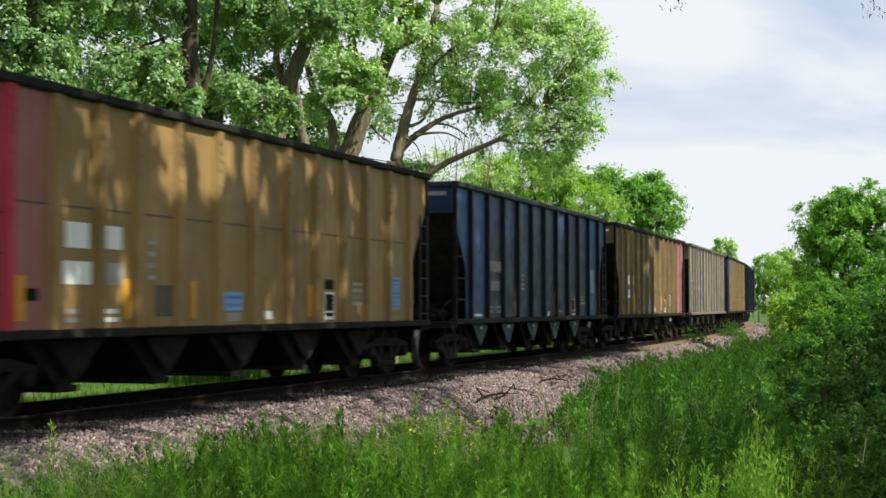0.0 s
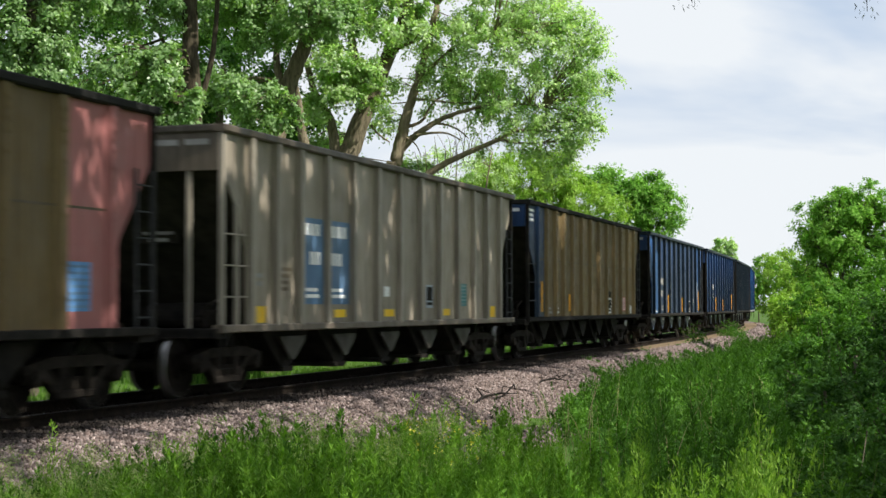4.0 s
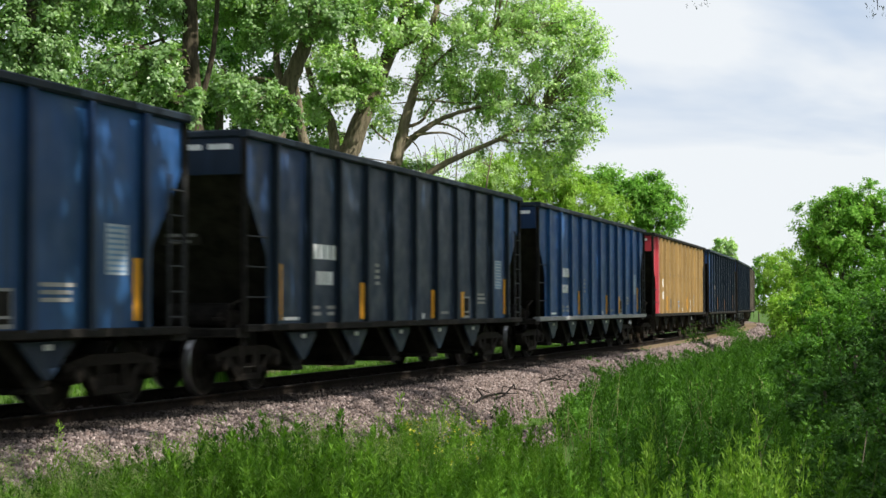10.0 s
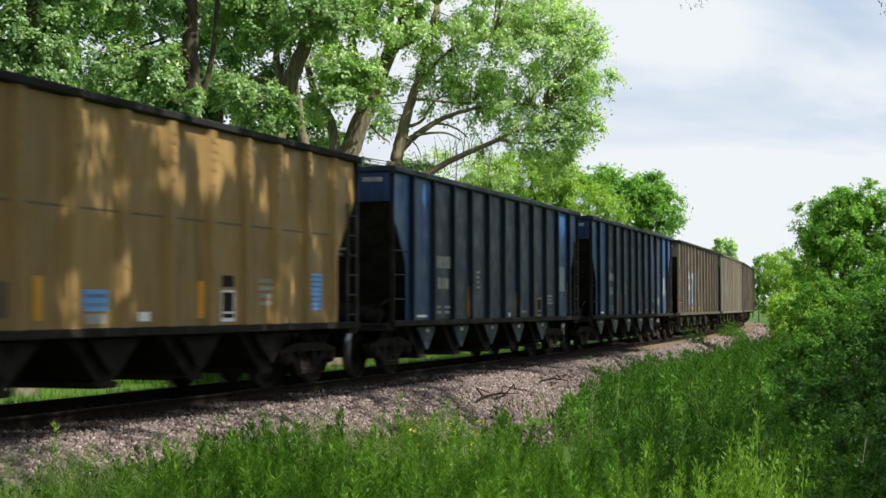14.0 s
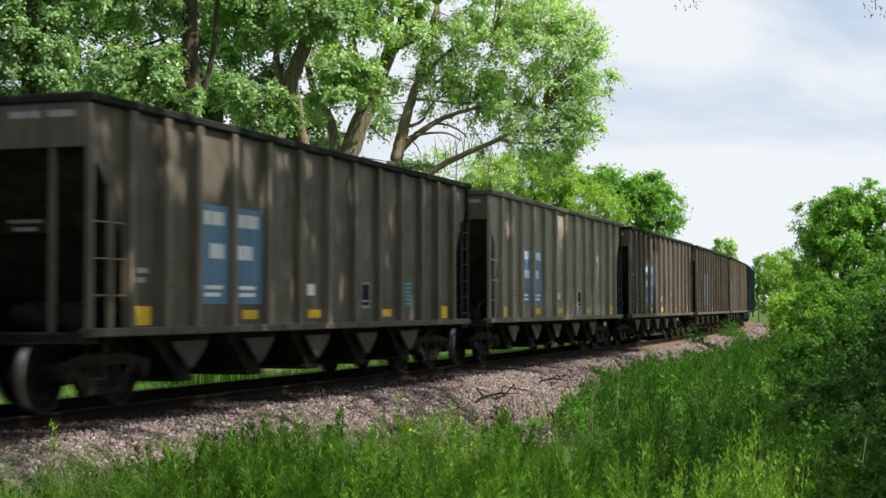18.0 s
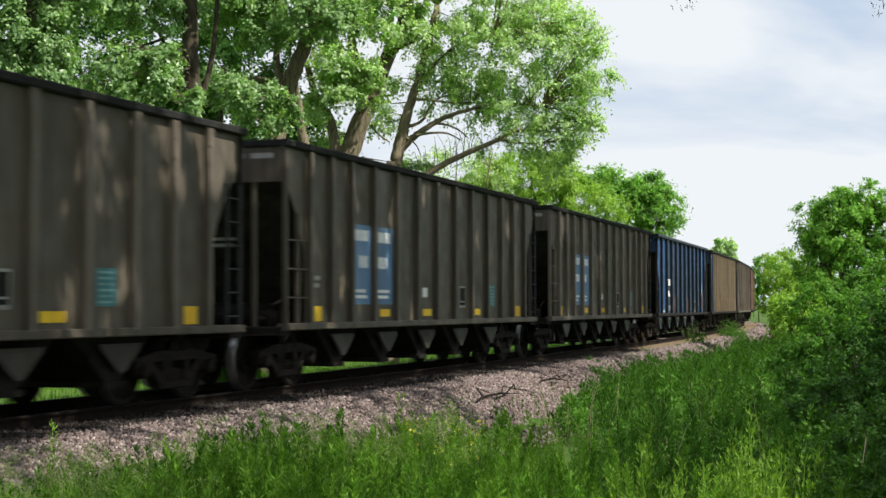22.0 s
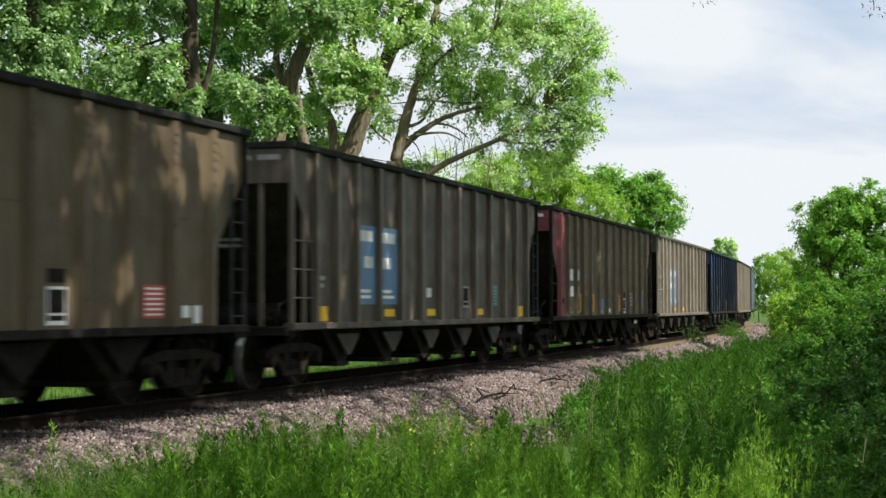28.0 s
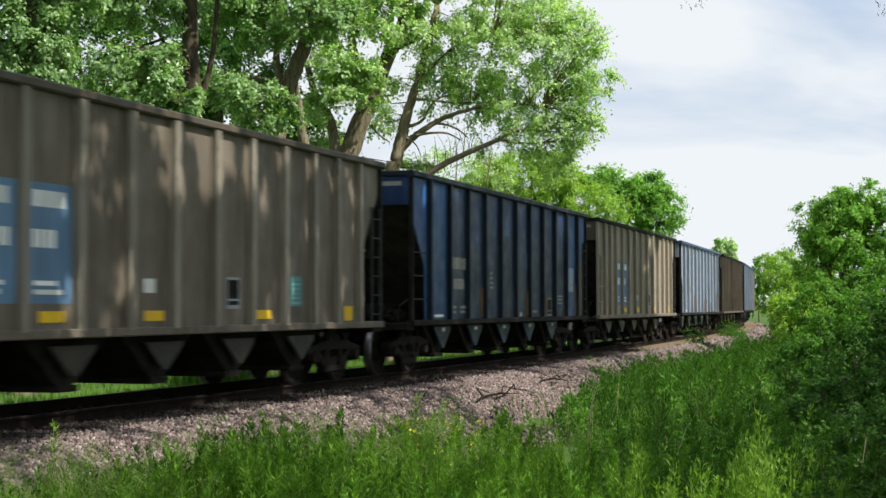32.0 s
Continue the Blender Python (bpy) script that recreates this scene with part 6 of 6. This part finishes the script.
        weeds("drift_weeds", x, y, h, rng, mat, "dense soft green weeds among the grass", 190, 0.038, 0.24)
    # soft leafy plants, each a mound of small leaves
    mounds(rng, *wedge(rng, 380, 8.4, 17.0, 0.05, 0.35), 5.4, (0.26, 0.46), 0.045, WEED, "low mounded dark green plants on the bank")
    mounds(rng, *wedge(rng, 110, 9.8, 18.0, 0.07, 0.24), 5.4, (0.28, 0.46), 0.050, LEAF_SHRUB, "low mounded bright green plants on the bank")
    x, y, s, lat = field(rng, 420, 20, 62, 4.3, 9.5, 1.3)
    mounds(rng, x, y, 4.2, (0.28, 0.50), 0.062, LEAF_SHRUB, "low mounded bright green plants on the bank")
    # dry stalks
    x, y = wedge(rng, 130, 9, 22, 0.05, 0.30)
    blades("dry_stalks", x, y, 0.6 + 0.6 * rng.random(len(x)), np.full(len(x), 0.007), rng, DRY, "dry pale stalks among the weeds", 0.3, 3, "stalks")
    # small flowers
    x, y = wedge(rng, 26, 8.6, 10.4, -0.040, 0.028)
    z = ground_z(x, y)
    p = np.repeat(np.stack([x, y, z + 0.72 + 0.18 * rng.random(len(x))], -1), 9, 0)
    p += 0.016 * rng.standard_normal(p.shape)
    tagged(part("yellow_flowers", leaf_mesh("yellow_flowers", p, 0.017, rng, 0.0, 0.8), PETAL), "small yellow flowers in the grass", "flowers", kind="stuff")
    x, y = wedge(rng, 22, 8.0, 11.5, -0.10, 0.09)
    z = ground_z(x, y)
    p = np.repeat(np.stack([x, y, z + 0.40 + 0.25 * rng.random(len(x))], -1), 7, 0)
    p += 0.010 * rng.standard_normal(p.shape)
    tagged(part("pale_flowers", leaf_mesh("pale_flowers", p, 0.024, rng, 0.0, 0.8), PETAL_WHITE), "small pale flowers in the grass", "flowers", kind="stuff")


build_grass()


def dead_stick(s, lat, turn, size, seed):
    r = random.Random(seed)
    x, y, _ = along(s, lat)
    z = float(bed_z(lat)) + 0.06
    g = Solid()
    pts = [(-0.6, 0, 0), (-0.25, 0.06, 0.05), (0.1, -0.02, 0.08), (0.45, 0.05, 0.04), (0.75, 0.0, 0.02)]
    g.tube(pts, [0.012, 0.022, 0.020, 0.014, 0.006], 6)
    for k in range(3):
        a = pts[1 + k % 3]
        g.tube([a, (a[0] + r.uniform(0.1, 0.25), a[1] + r.uniform(-0.15, 0.15), 0.10 + r.uniform(0, 0.1)), (a[0] + r.uniform(0.2, 0.45), a[1] + r.uniform(-0.3, 0.3), 0.08)], [0.012, 0.009, 0.004], 5)
    ob = part("fallen_branch", g.mesh("fallen_branch"), STICK)
    ob.matrix_world = pose(x, y, z, 0, 0, turn) @ Matrix.Diagonal((size, size, 1.15, 1))
    tagged(ob, "dark dead branch lying on the ballast", "branch", "dead branches on the ballast")


dead_stick(27.6, 2.95, 70, 1.9, 1)
dead_stick(32.3, 2.80, 60, 1.1, 2)


def hanging_twig(seed, n):
    rng = np.random.default_rng(seed)
    t = new("hanging_twig")
    tagged(t, "thin twig with narrow leaves hanging in the wind", "twig", "twigs of the overhanging limb")
    g = Solid().tube([(0, 0, 0.0), (0.03, 0, -0.9), (-0.02, 0, -1.9), (0.01, 0, -2.58)], [0.008, 0.006, 0.004, 0.002], 5)
    part("stem", g.mesh("stem"), STICK, t)
    z = -2.60 + rng.random(n) ** 1.8 * 0.5
    p = np.stack([0.03 * rng.standard_normal(n), 0.03 * rng.standard_normal(n), z], -1)
    part("leaves", leaf_mesh("leaves", p, 0.024, rng, 1.6, 0.22), LEAF_DARK, t)
    return t


TWIGS = [hanging_twig(5, 70), hanging_twig(6, 60)]


def tall_weed(x, y, h, seed):
    """One feathery weed that sways in the wind."""
    rng = np.random.default_rng(seed)
    z = float(ground_z([x], [y])[0]) - 0.03
    plant = new("tall_weed")
    plant.location = (x, y, z)
    tagged(plant, "tall pale green feathery weed swaying in the wind", "weed", "tall weeds before the camera")
    # a few stems that spread from one root, each a loose plume
    g = Solid()
    pts, dirs = [], []
    for b in range(5):
        high = h * (1.0 if b == 0 else rng.uniform(0.62, 0.92))
        lean = rng.uniform(-0.07, 0.07, 2) * h if b == 0 else rng.uniform(-0.17, 0.17, 2) * h
        g.tube([(0, 0, 0), (lean[0] * 0.3, lean[1] * 0.3, high * 0.5), (lean[0], lean[1], high)], [0.005, 0.003, 0.0015], 5)
        n = 120 if b == 0 else 90
        t = 0.15 + 0.85 * rng.random(n) ** 0.8
        az = rng.random(n) * 2 * np.pi
        r = 0.012 + 0.050 * (1.05 - t) * t
        bow = t ** 1.7
        pts.append(np.stack([lean[0] * bow + r * np.cos(az), lean[1] * bow + r * np.sin(az), high * t], -1))
        dirs.append(np.stack([np.cos(az) + lean[0], np.sin(az) + lean[1], 1.1 + 0.8 * t], -1))
    part("stem", g.mesh("stem"), FEATHER, plant)
    part("leaves", leaf_mesh("leaves", np.concatenate(pts), 0.034, rng, 0.0, 0.26, np.concatenate(dirs)), FEATHER, plant)["kind"] = "stuff"
    return plant, (x, y, z)


TALL = [tall_weed(*q, 300 + k) for k, q in enumerate([(1.60, 8.0, 1.08), (1.66, 8.1, 1.00), (1.55, 8.05, 0.94), (1.34, 7.9, 0.86), (1.29, 7.95, 0.80), (1.80, 8.0, 0.86), (1.06, 8.0, 0.92), (0.98, 8.1, 0.80), (1.52, 8.2, 0.86), (1.62, 8.4, 0.95), (1.85, 9.0, 1.02), (1.93, 8.9, 0.92), (1.12, 8.8, 0.90), (0.62, 9.2, 0.92), (0.50, 8.6, 0.80), (-0.25, 9.4, 1.08), (-0.40, 9.2, 0.98), (-0.05, 9.8, 1.02), (0.05, 9.3, 0.92), (1.35, 10.1, 1.0), (-2.55, 9.9, 1.20), (1.45, 8.0, 0.80), (1.70, 8.6, 0.95), (1.58, 8.25, 0.88), (1.30, 8.4, 0.80), (1.78, 8.3, 0.84), (2.3, 9.4, 0.8), (2.05, 9.2, 0.85), (0.35, 8.3, 0.62)])]


# ---------------------------------------------------------------- what moves
def motions():
    for i, (car, sets) in enumerate(TRAIN):
        walk(car, [(t, car_pose(i, t)) for t in range(0, 33)])
        # the wheels roll while the car passes near
        t_in = max(0.0, (front_at(i, 0) - 36.0) / SPEED)
        t_out = min(32.0, (front_at(i, 0) + BODY - 6.0) / SPEED)
        times = [k / FPS for k in range(math.ceil(t_in * FPS), math.floor(t_out * FPS) + 1)] if t_out > t_in else []
        if not times:
            continue
        times = ([0.0] if times[0] > 0 else []) + times + ([32.0] if times[-1] < 32 else [])
        for w, x in sets:
            rows = []
            for t in times:
                tt = min(max(t, t_in), t_out)
                turn = math.degrees((front_at(i, tt) - front_at(i, t_in)) / WHEEL_R)
                rows.append((t, pose(x, 0, WHEEL_R, 0, turn % 360.0, 0)))
            walk(w, rows)
    for k, (twig, u, drop) in enumerate(zip(TWIGS, (0.2800, 0.1640), (-0.04, 0.0))):
        rows = []
        for j in range(65):
            t = j * 0.5
            a = 0.9 * math.sin(1.7 * t + k) + 0.6 * math.sin(3.9 * t + 2 * k)
            rows.append((t, pose(u * LIMB_Y, LIMB_Y, 5.31 + drop, 1.0 * a, 1.1 * a, 8 * a)))
        walk(twig, rows)
    for k, (plant, (x, y, z)) in enumerate(TALL):
        walk(plant, [(j * 0.5, pose(x, y, z, 1.6 * math.sin(1.1 * j * 0.5 + 0.6 * k), 2.2 * math.sin(1.6 * j * 0.5 + 0.9 * k) + 1.0 * math.sin(3.3 * j * 0.5 + k), 0)) for j in range(65)])


motions()
